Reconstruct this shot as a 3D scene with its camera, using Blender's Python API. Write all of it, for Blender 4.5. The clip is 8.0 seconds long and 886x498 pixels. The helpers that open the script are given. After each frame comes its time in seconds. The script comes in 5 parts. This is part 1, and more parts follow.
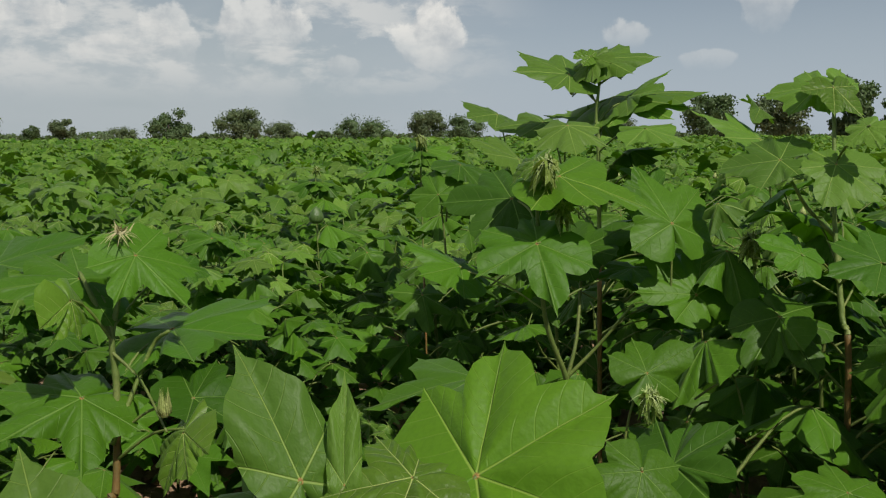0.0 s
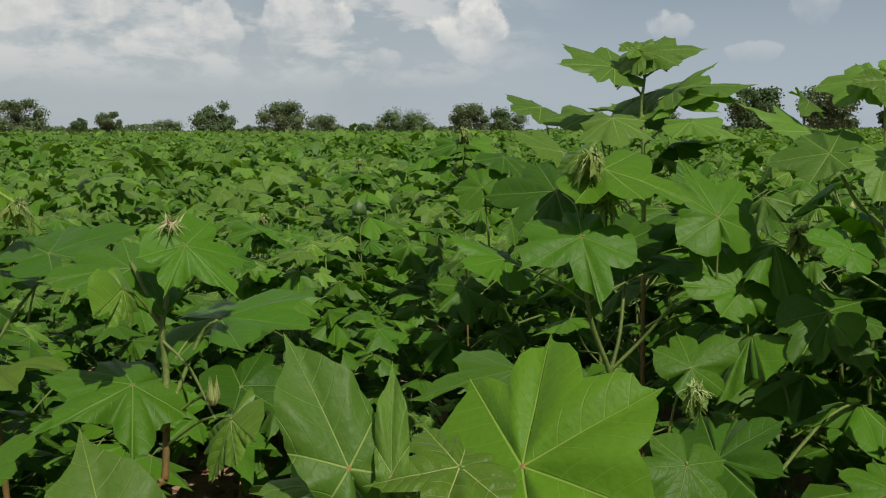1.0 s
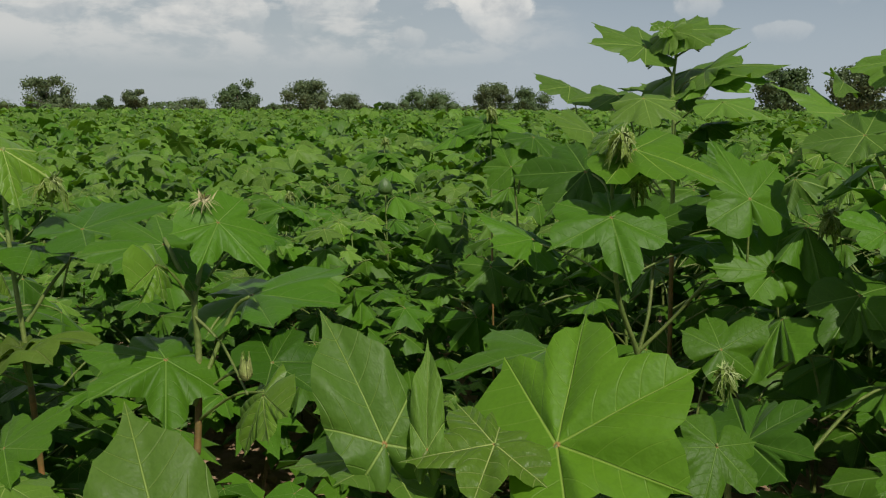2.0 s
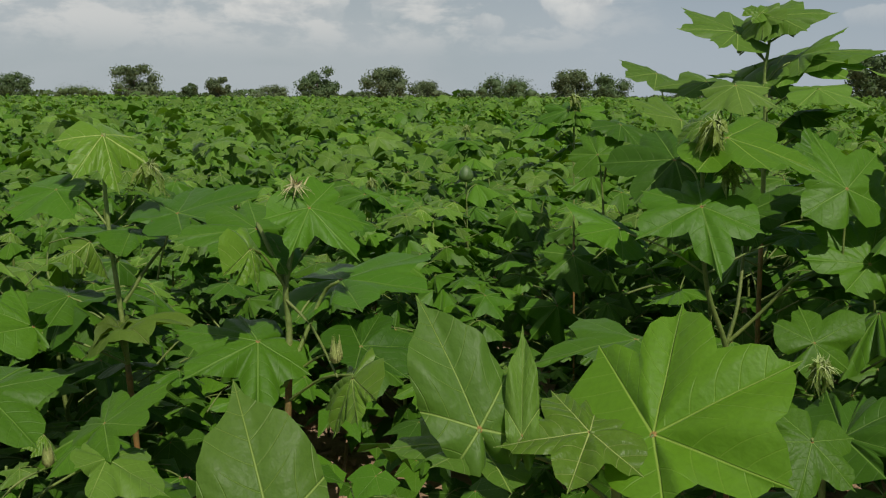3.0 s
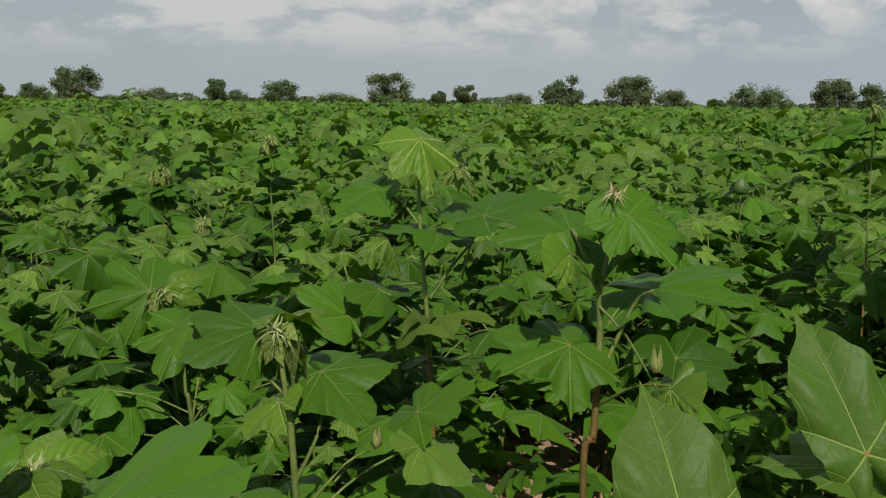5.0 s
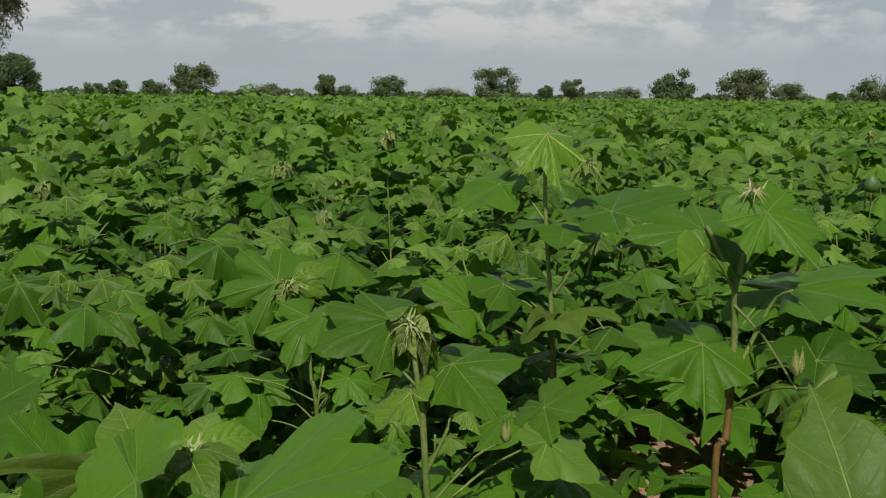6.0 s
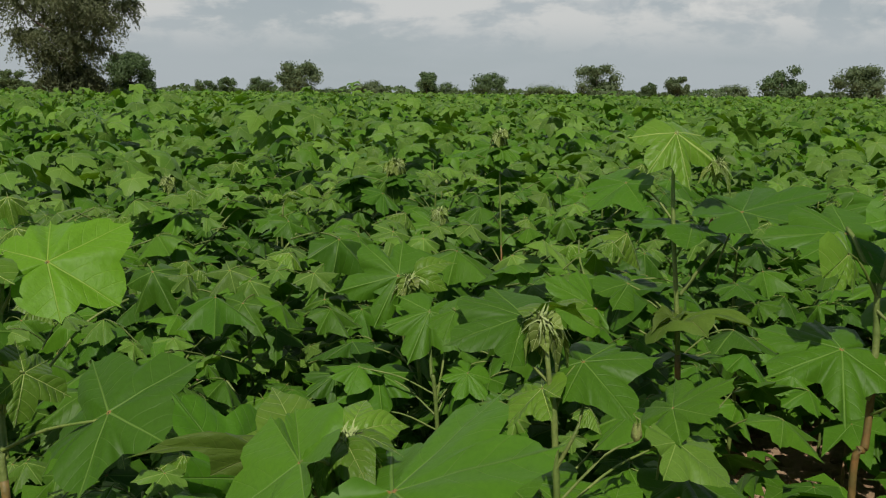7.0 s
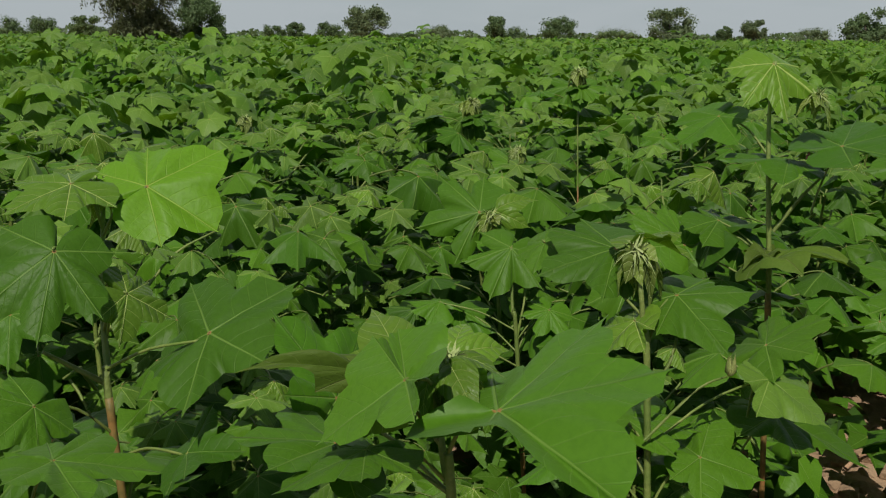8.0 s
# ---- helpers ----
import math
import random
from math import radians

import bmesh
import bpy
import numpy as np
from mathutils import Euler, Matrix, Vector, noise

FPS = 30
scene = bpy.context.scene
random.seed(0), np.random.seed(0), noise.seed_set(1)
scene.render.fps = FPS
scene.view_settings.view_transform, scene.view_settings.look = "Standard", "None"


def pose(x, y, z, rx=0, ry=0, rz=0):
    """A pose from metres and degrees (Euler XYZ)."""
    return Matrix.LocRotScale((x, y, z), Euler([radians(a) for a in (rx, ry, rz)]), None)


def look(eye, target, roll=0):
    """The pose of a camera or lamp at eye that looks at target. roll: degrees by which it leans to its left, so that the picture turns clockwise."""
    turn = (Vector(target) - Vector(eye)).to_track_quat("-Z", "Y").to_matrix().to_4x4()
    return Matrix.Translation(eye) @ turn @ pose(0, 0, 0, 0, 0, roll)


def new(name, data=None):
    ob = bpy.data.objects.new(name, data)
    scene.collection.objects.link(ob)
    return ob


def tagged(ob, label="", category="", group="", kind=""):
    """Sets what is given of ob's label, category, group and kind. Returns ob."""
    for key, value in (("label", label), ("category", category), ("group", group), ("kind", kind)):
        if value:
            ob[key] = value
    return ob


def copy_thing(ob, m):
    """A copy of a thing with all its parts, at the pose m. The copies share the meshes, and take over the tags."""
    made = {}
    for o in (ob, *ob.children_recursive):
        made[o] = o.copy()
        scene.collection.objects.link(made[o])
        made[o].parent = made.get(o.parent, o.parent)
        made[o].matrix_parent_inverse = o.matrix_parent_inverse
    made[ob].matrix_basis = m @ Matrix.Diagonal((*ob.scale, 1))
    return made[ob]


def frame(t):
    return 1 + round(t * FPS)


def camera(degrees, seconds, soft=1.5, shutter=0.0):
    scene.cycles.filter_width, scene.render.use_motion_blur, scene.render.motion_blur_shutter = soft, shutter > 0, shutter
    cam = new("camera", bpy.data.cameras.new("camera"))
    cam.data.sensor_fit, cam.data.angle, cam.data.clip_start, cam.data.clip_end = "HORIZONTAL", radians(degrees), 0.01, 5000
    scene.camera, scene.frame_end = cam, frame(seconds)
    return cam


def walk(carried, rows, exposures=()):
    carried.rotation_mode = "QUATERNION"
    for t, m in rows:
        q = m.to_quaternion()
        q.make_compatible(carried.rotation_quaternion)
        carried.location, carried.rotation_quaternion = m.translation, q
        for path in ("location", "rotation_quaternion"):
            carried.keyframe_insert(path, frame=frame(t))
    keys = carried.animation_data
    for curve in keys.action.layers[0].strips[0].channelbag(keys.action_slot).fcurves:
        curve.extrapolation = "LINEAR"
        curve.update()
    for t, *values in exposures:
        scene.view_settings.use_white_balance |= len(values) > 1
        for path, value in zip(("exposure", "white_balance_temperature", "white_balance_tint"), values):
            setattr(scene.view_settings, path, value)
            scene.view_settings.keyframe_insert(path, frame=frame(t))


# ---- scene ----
cam = camera(50.8, 8.0, soft=1.15)
EXPOSURE = [(0.0, -0.11), (4.5, -0.21), (8.0, -0.15)]
PATH = [
    (0, pose(0.0, 0.0, 0.98, 83.341, 0.295, 1.365)),
    (0.5, pose(-0.0012, -0.0084, 0.9827, 83.202, 0.46, 2.907)),
    (1, pose(-0.0044, -0.0049, 0.9798, 82.921, 0.207, 3.872)),
    (2.5, pose(-0.0168, -0.0095, 0.9795, 81.161, -0.162, 7.044)),
    (3, pose(-0.025, -0.0122, 0.9792, 80.903, -0.139, 10.034)),
    (3.5, pose(-0.0461, -0.0213, 0.9757, 81.084, -0.319, 13.938)),
    (4, pose(-0.0608, -0.0369, 0.9772, 81.369, -0.677, 18.208)),
    (4.5, pose(-0.0862, -0.0427, 0.9773, 81.434, -0.776, 21.649)),
    (6, pose(-0.1311, -0.0616, 0.9773, 80.92, -0.542, 31.147)),
    (6.5, pose(-0.1435, -0.0785, 0.9769, 80.836, -0.545, 34.637)),
    (7, pose(-0.156, -0.0933, 0.9779, 80.7, -0.642, 37.229)),
    (7.5, pose(-0.1752, -0.1046, 0.9741, 80.038, -0.547, 39.828)),
    (8, pose(-0.1799, -0.1067, 0.9581, 77.397, -0.496, 41.304)),
]
walk(cam, PATH, EXPOSURE)

# ---- world, sun ----
SUN_AZ, SUN_EL = -146.0, 52.0      # degrees; azimuth counted to the left of +y


def socket(node_input, value):
    """Links value (a socket) or sets it (a number)."""
    if isinstance(value, bpy.types.NodeSocket):
        node_input.id_data.links.new(value, node_input)
    else:
        node_input.default_value = value


class Graph:
    """Short forms for building a node tree."""

    def __init__(self, tree):
        self.tree = tree

    def node(self, kind, **values):
        made = self.tree.nodes.new(kind)
        for key, value in values.items():
            socket(made.inputs[key.replace("_", " ")], value)
        return made

    def math(self, operation, a, b=0.0, c=0.0, clamp=False):
        made = self.tree.nodes.new("ShaderNodeMath")
        made.operation, made.use_clamp = operation, clamp
        for slot, value in zip(made.inputs, (a, b, c)):
            socket(slot, value)
        return made.outputs[0]

    def step(self, value, low, high):
        made = self.tree.nodes.new("ShaderNodeMapRange")
        made.interpolation_type = "SMOOTHSTEP"
        for key, v in (("Value", value), ("From Min", low), ("From Max", high)):
            socket(made.inputs[key], v)
        return made.outputs["Result"]

    def mix(self, factor, a, b, blend="MIX"):
        made = self.tree.nodes.new("ShaderNodeMix")
        made.data_type, made.blend_type = "RGBA", blend
        socket(made.inputs[0], factor)
        for slot, value in ((made.inputs[6], a), (made.inputs[7], b)):
            socket(slot, (*value, 1.0) if isinstance(value, tuple) and len(value) == 3 else value)
        return made.outputs[2]

    def noise(self, vector, scale, detail=4.0, rough=0.55, distortion=0.0):
        made = self.node("ShaderNodeTexNoise", Scale=scale, Detail=detail, Roughness=rough, Distortion=distortion)
        if vector is not None:
            socket(made.inputs["Vector"], vector)
        return made.outputs["Fac"]


def toward(az, el):
    a, e = radians(az), radians(el)
    return Vector((-math.sin(a) * math.cos(e), math.cos(a) * math.cos(e), math.sin(e)))


world = bpy.data.worlds.new("monsoon_sky")
scene.world = world
world.use_nodes = True
world.node_tree.nodes.clear()
g = Graph(world.node_tree)
sky = g.node("ShaderNodeTexSky")
sky.sky_type, sky.sun_disc = "NISHITA", False
sky.sun_elevation, sky.sun_rotation = radians(SUN_EL), radians(-SUN_AZ)
sky.air_density, sky.dust_density, sky.ozone_density = 1.0, 1.0, 1.5
SKY = 0.052
blue = g.mix(1.0, sky.outputs[0], (SKY, SKY, SKY), "MULTIPLY")
where = g.node("ShaderNodeTexCoord").outputs["Generated"]
split = g.node("ShaderNodeSeparateXYZ", Vector=where)
height = split.outputs[2]
stretch = g.node("ShaderNodeMapping", Vector=where)
stretch.inputs["Scale"].default_value = (1.0, 1.0, 2.6)
flat = stretch.outputs[0]
billow = g.noise(where, 17.0, 8.0, 0.58, 0.1)
shifted = g.node("ShaderNodeMapping", Vector=where)
shifted.inputs["Location"].default_value = (0.006, 0.0, 0.012)
above = g.noise(shifted.outputs[0], 17.0, 8.0, 0.58, 0.1)
veil = g.noise(flat, 3.2, 5.0, 0.55, 0.4)
fine = g.noise(where, 42.0, 5.0, 0.6)
haze = g.step(height, 0.31, 0.0)
mist = g.mix(g.step(split.outputs[0], -0.35, 0.15), (0.445, 0.51, 0.545), (0.462, 0.535, 0.612))
base = g.mix(g.math("MULTIPLY", haze, 0.84), blue, mist)
# high thin veil, then grey-based cumulus
thin = g.math("MULTIPLY", g.math("MULTIPLY", g.step(veil, 0.36, 0.60), g.step(height, 0.42, 0.14)), g.step(split.outputs[0], 0.20, -0.24))
base = g.mix(g.math("MULTIPLY", thin, 0.4), base, (0.51, 0.55, 0.58))
rags = g.math("ADD", g.noise(flat, 11.0, 8.0, 0.6, 0.2), g.math("MULTIPLY", g.math("SUBTRACT", veil, 0.5), 0.5))
ragged = g.math("MULTIPLY", g.math("MULTIPLY_ADD", g.step(rags, 0.43, 0.60), 0.86, 0.14), g.math("MULTIPLY", g.step(height, 0.035, 0.085), g.step(split.outputs[0], 0.10, -0.12)))
base = g.mix(g.math("MULTIPLY", ragged, 0.76), base, (0.72, 0.722, 0.70))


def heap(az, el, wide, tall):
    """A cumulus tower round one direction of the sky."""
    c = toward(az, el)
    off = g.node("ShaderNodeVectorMath", Vector=where)
    off.operation = "SUBTRACT"
    off.inputs[1].default_value = c
    scaled = g.node("ShaderNodeMapping", Vector=off.outputs[0])
    scaled.inputs["Scale"].default_value = (1 / wide, 1 / wide, 1 / tall)
    far = g.node("ShaderNodeVectorMath", Vector=scaled.outputs[0])
    far.operation = "LENGTH"
    low = g.node("ShaderNodeSeparateXYZ", Vector=scaled.outputs[0]).outputs[2]
    return g.math("SUBTRACT", 1.0, far.outputs["Value"], clamp=False), low


HEAPS = [(2.0, 6.5, 0.044, 0.050, 1.0), (12.0, 6.5, 0.046, 0.040, 0.72), (17.6, 6.2, 0.036, 0.040, 0.55), (26.5, 6.8, 0.080, 0.044, 0.62), (21.0, 5.2, 0.05, 0.018, 0.4),
         (-17.5, 7.6, 0.030, 0.040, 0.42), (-10.0, 6.2, 0.034, 0.020, 0.42), (-14.5, 4.6, 0.040, 0.014, 0.25), (7.3, 4.4, 0.024, 0.014, 0.35), (35.0, 7.4, 0.08, 0.026, 0.55), (45.0, 7.8, 0.08, 0.024, 0.5), (56.0, 7.4, 0.10, 0.022, 0.4)]
shape = g.math("ADD", g.math("MULTIPLY", g.math("SUBTRACT", billow, 0.5), 2.2), g.math("MULTIPLY", g.math("SUBTRACT", fine, 0.5), 0.5))
cover = None
for *row, weight in HEAPS:
    body, low = heap(*row)
    # crisp heads over bases that melt into the haze
    one = g.math("MULTIPLY", g.step(g.math("ADD", body, shape), 0.12, 0.36), g.math("MULTIPLY", g.step(low, -1.1, 0.45), weight))
    cover = one if cover is None else g.math("MAXIMUM", cover, one)
lit = g.step(g.math("ADD", g.math("MULTIPLY", g.math("SUBTRACT", billow, above), 2.4), g.math("MULTIPLY", height, 2.0)), -0.05, 0.50)
cloud = g.mix(lit, (0.58, 0.595, 0.60), (0.86, 0.845, 0.80))
base = g.mix(g.math("MULTIPLY", cover, 0.95), base, cloud)
back = g.node("ShaderNodeBackground", Color=base, Strength=1.0)
out = g.node("ShaderNodeOutputWorld")
world.node_tree.links.new(back.outputs[0], out.inputs["Surface"])

sun = new("sun", bpy.data.lights.new("sun", "SUN"))
sun.data.energy, sun.data.angle, sun.data.color = 4.0, radians(0.6), (1.0, 0.94, 0.84)
sun.matrix_world = look(toward(SUN_AZ, SUN_EL) * 60, (0, 0, 0))


# ---- materials ----
def surface(name):
    made = bpy.data.materials.new(name)
    made.use_nodes = True
    made.node_tree.nodes.clear()
    return made, Graph(made.node_tree)


def finish(g, shader):
    g.tree.links.new(shader, g.node("ShaderNodeOutputMaterial").inputs["Surface"])


def leaf_material(name, dark, light, vein, glow, rough=0.5, vein_gain=1.0, side_gain=0.2, crinkle=0.0):
    """A leaf blade with palmate veins, blotches, fine relief and light shining through."""
    made, g = surface(name)
    uv = g.node("ShaderNodeUVMap").outputs[0]
    split = g.node("ShaderNodeSeparateXYZ", Vector=uv)
    x = g.math("ABSOLUTE", g.math("MULTIPLY", g.math("SUBTRACT", split.outputs[0], 0.5), 2.0))
    y = g.math("MULTIPLY", g.math("SUBTRACT", split.outputs[1], 0.5), 2.0)
    main, side, pleat = None, None, None
    for angle in (0.0, 60.0, 116.0):
        s, c = math.sin(radians(angle)), math.cos(radians(angle))
        along = g.math("ADD", g.math("MULTIPLY", x, s), g.math("MULTIPLY", y, c))
        across = g.math("ABSOLUTE", g.math("SUBTRACT", g.math("MULTIPLY", x, c), g.math("MULTIPLY", y, s)))
        width = g.math("MULTIPLY_ADD", along, -0.007, 0.0085)
        line = g.math("MULTIPLY", g.step(g.math("SUBTRACT", across, width), 0.006, -0.004), g.step(along, 0.0, 0.02))
        rib = g.math("ABSOLUTE", g.math("SUBTRACT", g.math("FRACT", g.math("MULTIPLY", g.math("SUBTRACT", g.math("SUBTRACT", along, g.math("MULTIPLY", across, 0.55)), g.math("MULTIPLY", g.math("MULTIPLY", across, across), 1.1)), 6.0)), 0.5))
        ribs = g.math("MULTIPLY", g.step(rib, 0.055, 0.0), g.step(g.math("SUBTRACT", g.math("MULTIPLY", along, 0.52), across), -0.02, 0.04))
        folds = g.math("MULTIPLY", g.step(rib, 0.0, 0.5), g.step(g.math("SUBTRACT", g.math("MULTIPLY", along, 0.6), across), -0.02, 0.06))
        pleat = folds if pleat is None else g.math("MAXIMUM", pleat, folds)
        main = line if main is None else g.math("MAXIMUM", main, line)
        side = ribs if side is None else g.math("MAXIMUM", side, ribs)
    veins = g.math("MAXIMUM", main, g.math("MULTIPLY", side, side_gain))
    veins = g.math("MULTIPLY", veins, vein_gain)
    blotch = g.noise(uv, 5.0, 4.0, 0.6)
    grain = g.noise(uv, 46.0, 3.0, 0.6)
    chance = g.math("FRACT", g.math("ADD", g.node("ShaderNodeObjectInfo").outputs["Random"], g.node("ShaderNodeNewGeometry").outputs["Random Per Island"]))
    tone = g.math("ADD", g.math("MULTIPLY", chance, 0.65), g.math("MULTIPLY", blotch, 0.35))
    colour = g.mix(tone, dark, light)
    colour = g.mix(g.math("MULTIPLY", g.step(grain, 0.35, 0.75), 0.22), colour, tuple(v * 0.55 for v in dark))
    hue = g.node("ShaderNodeHueSaturation", Color=colour)
    socket(hue.inputs["Value"], g.math("MULTIPLY_ADD", g.math("FRACT", g.math("MULTIPLY", chance, 7.31)), 0.55, 0.72))
    colour = g.mix(g.math("MULTIPLY", veins, 0.6), hue.outputs[0], vein)
    worn = g.step(g.noise(uv, 9.0, 2.0, 0.5), 0.74, 0.80)
    colour = g.mix(g.math("MULTIPLY", worn, 0.5), colour, (0.16, 0.15, 0.05))
    # the stalk's joint is a small reddish knot
    knot = g.step(g.math("ADD", g.math("MULTIPLY", x, x), g.math("MULTIPLY", y, y)), 0.0009, 0.0001)
    colour = g.mix(g.math("MULTIPLY", knot, 0.7), colour, (0.32, 0.13, 0.06))
    relief = g.node("ShaderNodeBump", Strength=0.5 + 0.3 * min(crinkle, 1.0), Distance=0.004)
    swell = g.math("ADD", g.math("MULTIPLY", g.noise(uv, 14.0, 3.0), 0.6), g.math("MULTIPLY", pleat, crinkle))
    socket(relief.inputs["Height"], g.math("SUBTRACT", swell, g.math("MULTIPLY", veins, 0.5)))
    blade = g.node("ShaderNodeBsdfPrincipled", Base_Color=colour, Roughness=rough, Normal=relief.outputs[0])
    blade.inputs["Specular IOR Level"].default_value = 0.19
    blade.inputs["Sheen Weight"].default_value, blade.inputs["Sheen Roughness"].default_value = 0.035, 0.5
    blade.inputs["Sheen Tint"].default_value = (0.75, 0.85, 0.75, 1.0)
    shine = g.node("ShaderNodeBsdfTranslucent", Color=g.mix(1.0, colour, glow, "MULTIPLY"), Normal=relief.outputs[0])
    both = g.node("ShaderNodeAddShader")
    g.tree.links.new(blade.outputs[0], both.inputs[0])
    g.tree.links.new(shine.outputs[0], both.inputs[1])
    finish(g, both.outputs[0])
    return made


LEAF = leaf_material("cotton_leaf", (0.0335, 0.101, 0.0045), (0.069, 0.158, 0.0075), (0.15, 0.25, 0.050), (0.30, 0.38, 0.05), 0.5, 1.0, 0.24, 0.06)
YOUNG = leaf_material("young_cotton_leaf", (0.072, 0.150, 0.011), (0.110, 0.195, 0.019), (0.36, 0.43, 0.14), (0.60, 0.70, 0.16), 0.42, 1.3, 0.42, 0.25)
PALE = leaf_material("pale_new_leaf", (0.100, 0.160, 0.026), (0.165, 0.210, 0.045), (0.50, 0.56, 0.24), (0.6, 0.65, 0.25), 0.45, 1.5, 0.6, 0.3)
FRESH = leaf_material("fresh_cotton_leaf", (0.076, 0.182, 0.007), (0.101, 0.215, 0.010), (0.26, 0.36, 0.07), (0.62, 0.68, 0.10), 0.5, 1.0, 0.22, 0.05)
TOPS = leaf_material("pale_crop_top", (0.062, 0.137, 0.014), (0.108, 0.190, 0.025), (0.24, 0.33, 0.08), (0.55, 0.62, 0.12), 0.5, 1.2, 0.3)
OLD = leaf_material("old_cotton_leaf", (0.055, 0.105, 0.010), (0.10, 0.15, 0.018), (0.16, 0.17, 0.06), (0.6, 0.6, 0.2), 0.6)


def grained(name, a, b, scale, rough=0.7, relief=0.4, spread=0.003, third=None):
    """A dull surface that varies at two scales."""
    made, g = surface(name)
    spot = g.node("ShaderNodeTexCoord").outputs["Object"]
    broad, grain = g.noise(spot, scale, 5.0, 0.6), g.noise(spot, scale * 9, 4.0, 0.6)
    colour = g.mix(g.step(broad, 0.3, 0.7), a, b)
    colour = g.mix(g.math("MULTIPLY", g.step(grain, 0.4, 0.7), 0.4), colour, third or tuple(v * 0.5 for v in a))
    chance = g.node("ShaderNodeObjectInfo").outputs["Random"]
    hue = g.node("ShaderNodeHueSaturation", Color=colour)
    socket(hue.inputs["Value"], g.math("MULTIPLY_ADD", chance, 0.3, 0.85))
    bump = g.node("ShaderNodeBump", Strength=relief, Distance=spread, Height=grain)
    body = g.node("ShaderNodeBsdfPrincipled", Base_Color=hue.outputs[0], Roughness=rough, Normal=bump.outputs[0])
    finish(g, body.outputs[0])
    return made


STEM = grained("green_stem", (0.13, 0.21, 0.04), (0.22, 0.27, 0.07), 22.0, 0.55)
WOODY = grained("reddish_stem", (0.14, 0.125, 0.032), (0.34, 0.15, 0.048), 16.0, 0.6)
PETIOLE = grained("petiole_green", (0.12, 0.19, 0.032), (0.19, 0.235, 0.055), 30.0, 0.55)
FLUFF = grained("fuzzy_new_growth", (0.27, 0.36, 0.11), (0.45, 0.53, 0.22), 60.0, 0.8)
HUSK = grained("withered_growth", (0.46, 0.43, 0.19), (0.70, 0.63, 0.36), 60.0, 0.8)
BUD = grained("bud_green", (0.26, 0.34, 0.08), (0.46, 0.48, 0.18), 60.0, 0.5)
BOLL = grained("boll_green", (0.07, 0.145, 0.03), (0.115, 0.19, 0.048), 40.0, 0.4)
PINK = grained("petal_pink", (0.55, 0.12, 0.15), (0.65, 0.25, 0.25), 60.0, 0.5)
SOIL = grained("dry_soil", (0.26, 0.165, 0.095), (0.38, 0.26, 0.16), 3.0, 0.95, 0.8, 0.02, (0.20, 0.12, 0.07))
DRY = grained("dead_stalk", (0.34, 0.20, 0.11), (0.48, 0.30, 0.18), 30.0, 0.85)
STEEL = grained("weathered_steel", (0.30, 0.32, 0.34), (0.38, 0.39, 0.40), 1.0, 0.6)
BARK = grained("tree_bark", (0.09, 0.07, 0.05), (0.16, 0.13, 0.10), 2.0, 0.9)


def crown_material(name, a, b):
    made, g = surface(name)
    chance = g.node("ShaderNodeNewGeometry").outputs["Random Per Island"]
    spot = g.node("ShaderNodeTexCoord").outputs["Object"]
    tone = g.math("ADD", g.math("MULTIPLY", chance, 0.3), g.math("MULTIPLY", g.noise(spot, 1.2), 0.7))
    colour = g.mix(tone, a, b)
    body = g.node("ShaderNodeBsdfPrincipled", Base_Color=colour, Roughness=0.65)
    shine = g.node("ShaderNodeBsdfTranslucent", Color=g.mix(1.0, colour, (0.4, 0.45, 0.2), "MULTIPLY"))
    both = g.node("ShaderNodeAddShader")
    g.tree.links.new(body.outputs[0], both.inputs[0])
    g.tree.links.new(shine.outputs[0], both.inputs[1])
    finish(g, both.outputs[0])
    return made


CROWN_DARK = crown_material("dark_crown", (0.042, 0.078, 0.024), (0.076, 0.122, 0.038))
CROWN_GREY = crown_material("grey_green_crown", (0.060, 0.094, 0.036), (0.100, 0.135, 0.056))
CROWN_OLIVE = crown_material("olive_crown", (0.060, 0.075, 0.030), (0.110, 0.125, 0.054))
CROWN_GREEN = crown_material("fresh_crown", (0.050, 0.085, 0.022), (0.085, 0.13, 0.035))


# ---- mesh helpers ----
def mesh_from(name, verts, faces, material, uvs=None, smooth=True):
    data = bpy.data.meshes.new(name)
    data.from_pydata([tuple(v) for v in verts], [], [tuple(f) for f in faces])
    if uvs is not None:
        layer = data.uv_layers.new(name="UVMap")
        loops = np.empty(len(data.loops), dtype=np.int32)
        data.loops.foreach_get("vertex_index", loops)
        layer.data.foreach_set("uv", np.asarray(uvs, dtype=np.float32)[loops].ravel())
    if smooth:
        data.polygons.foreach_set("use_smooth", np.ones(len(data.polygons), dtype=bool))
    data.materials.append(material)
    data.update()
    return data


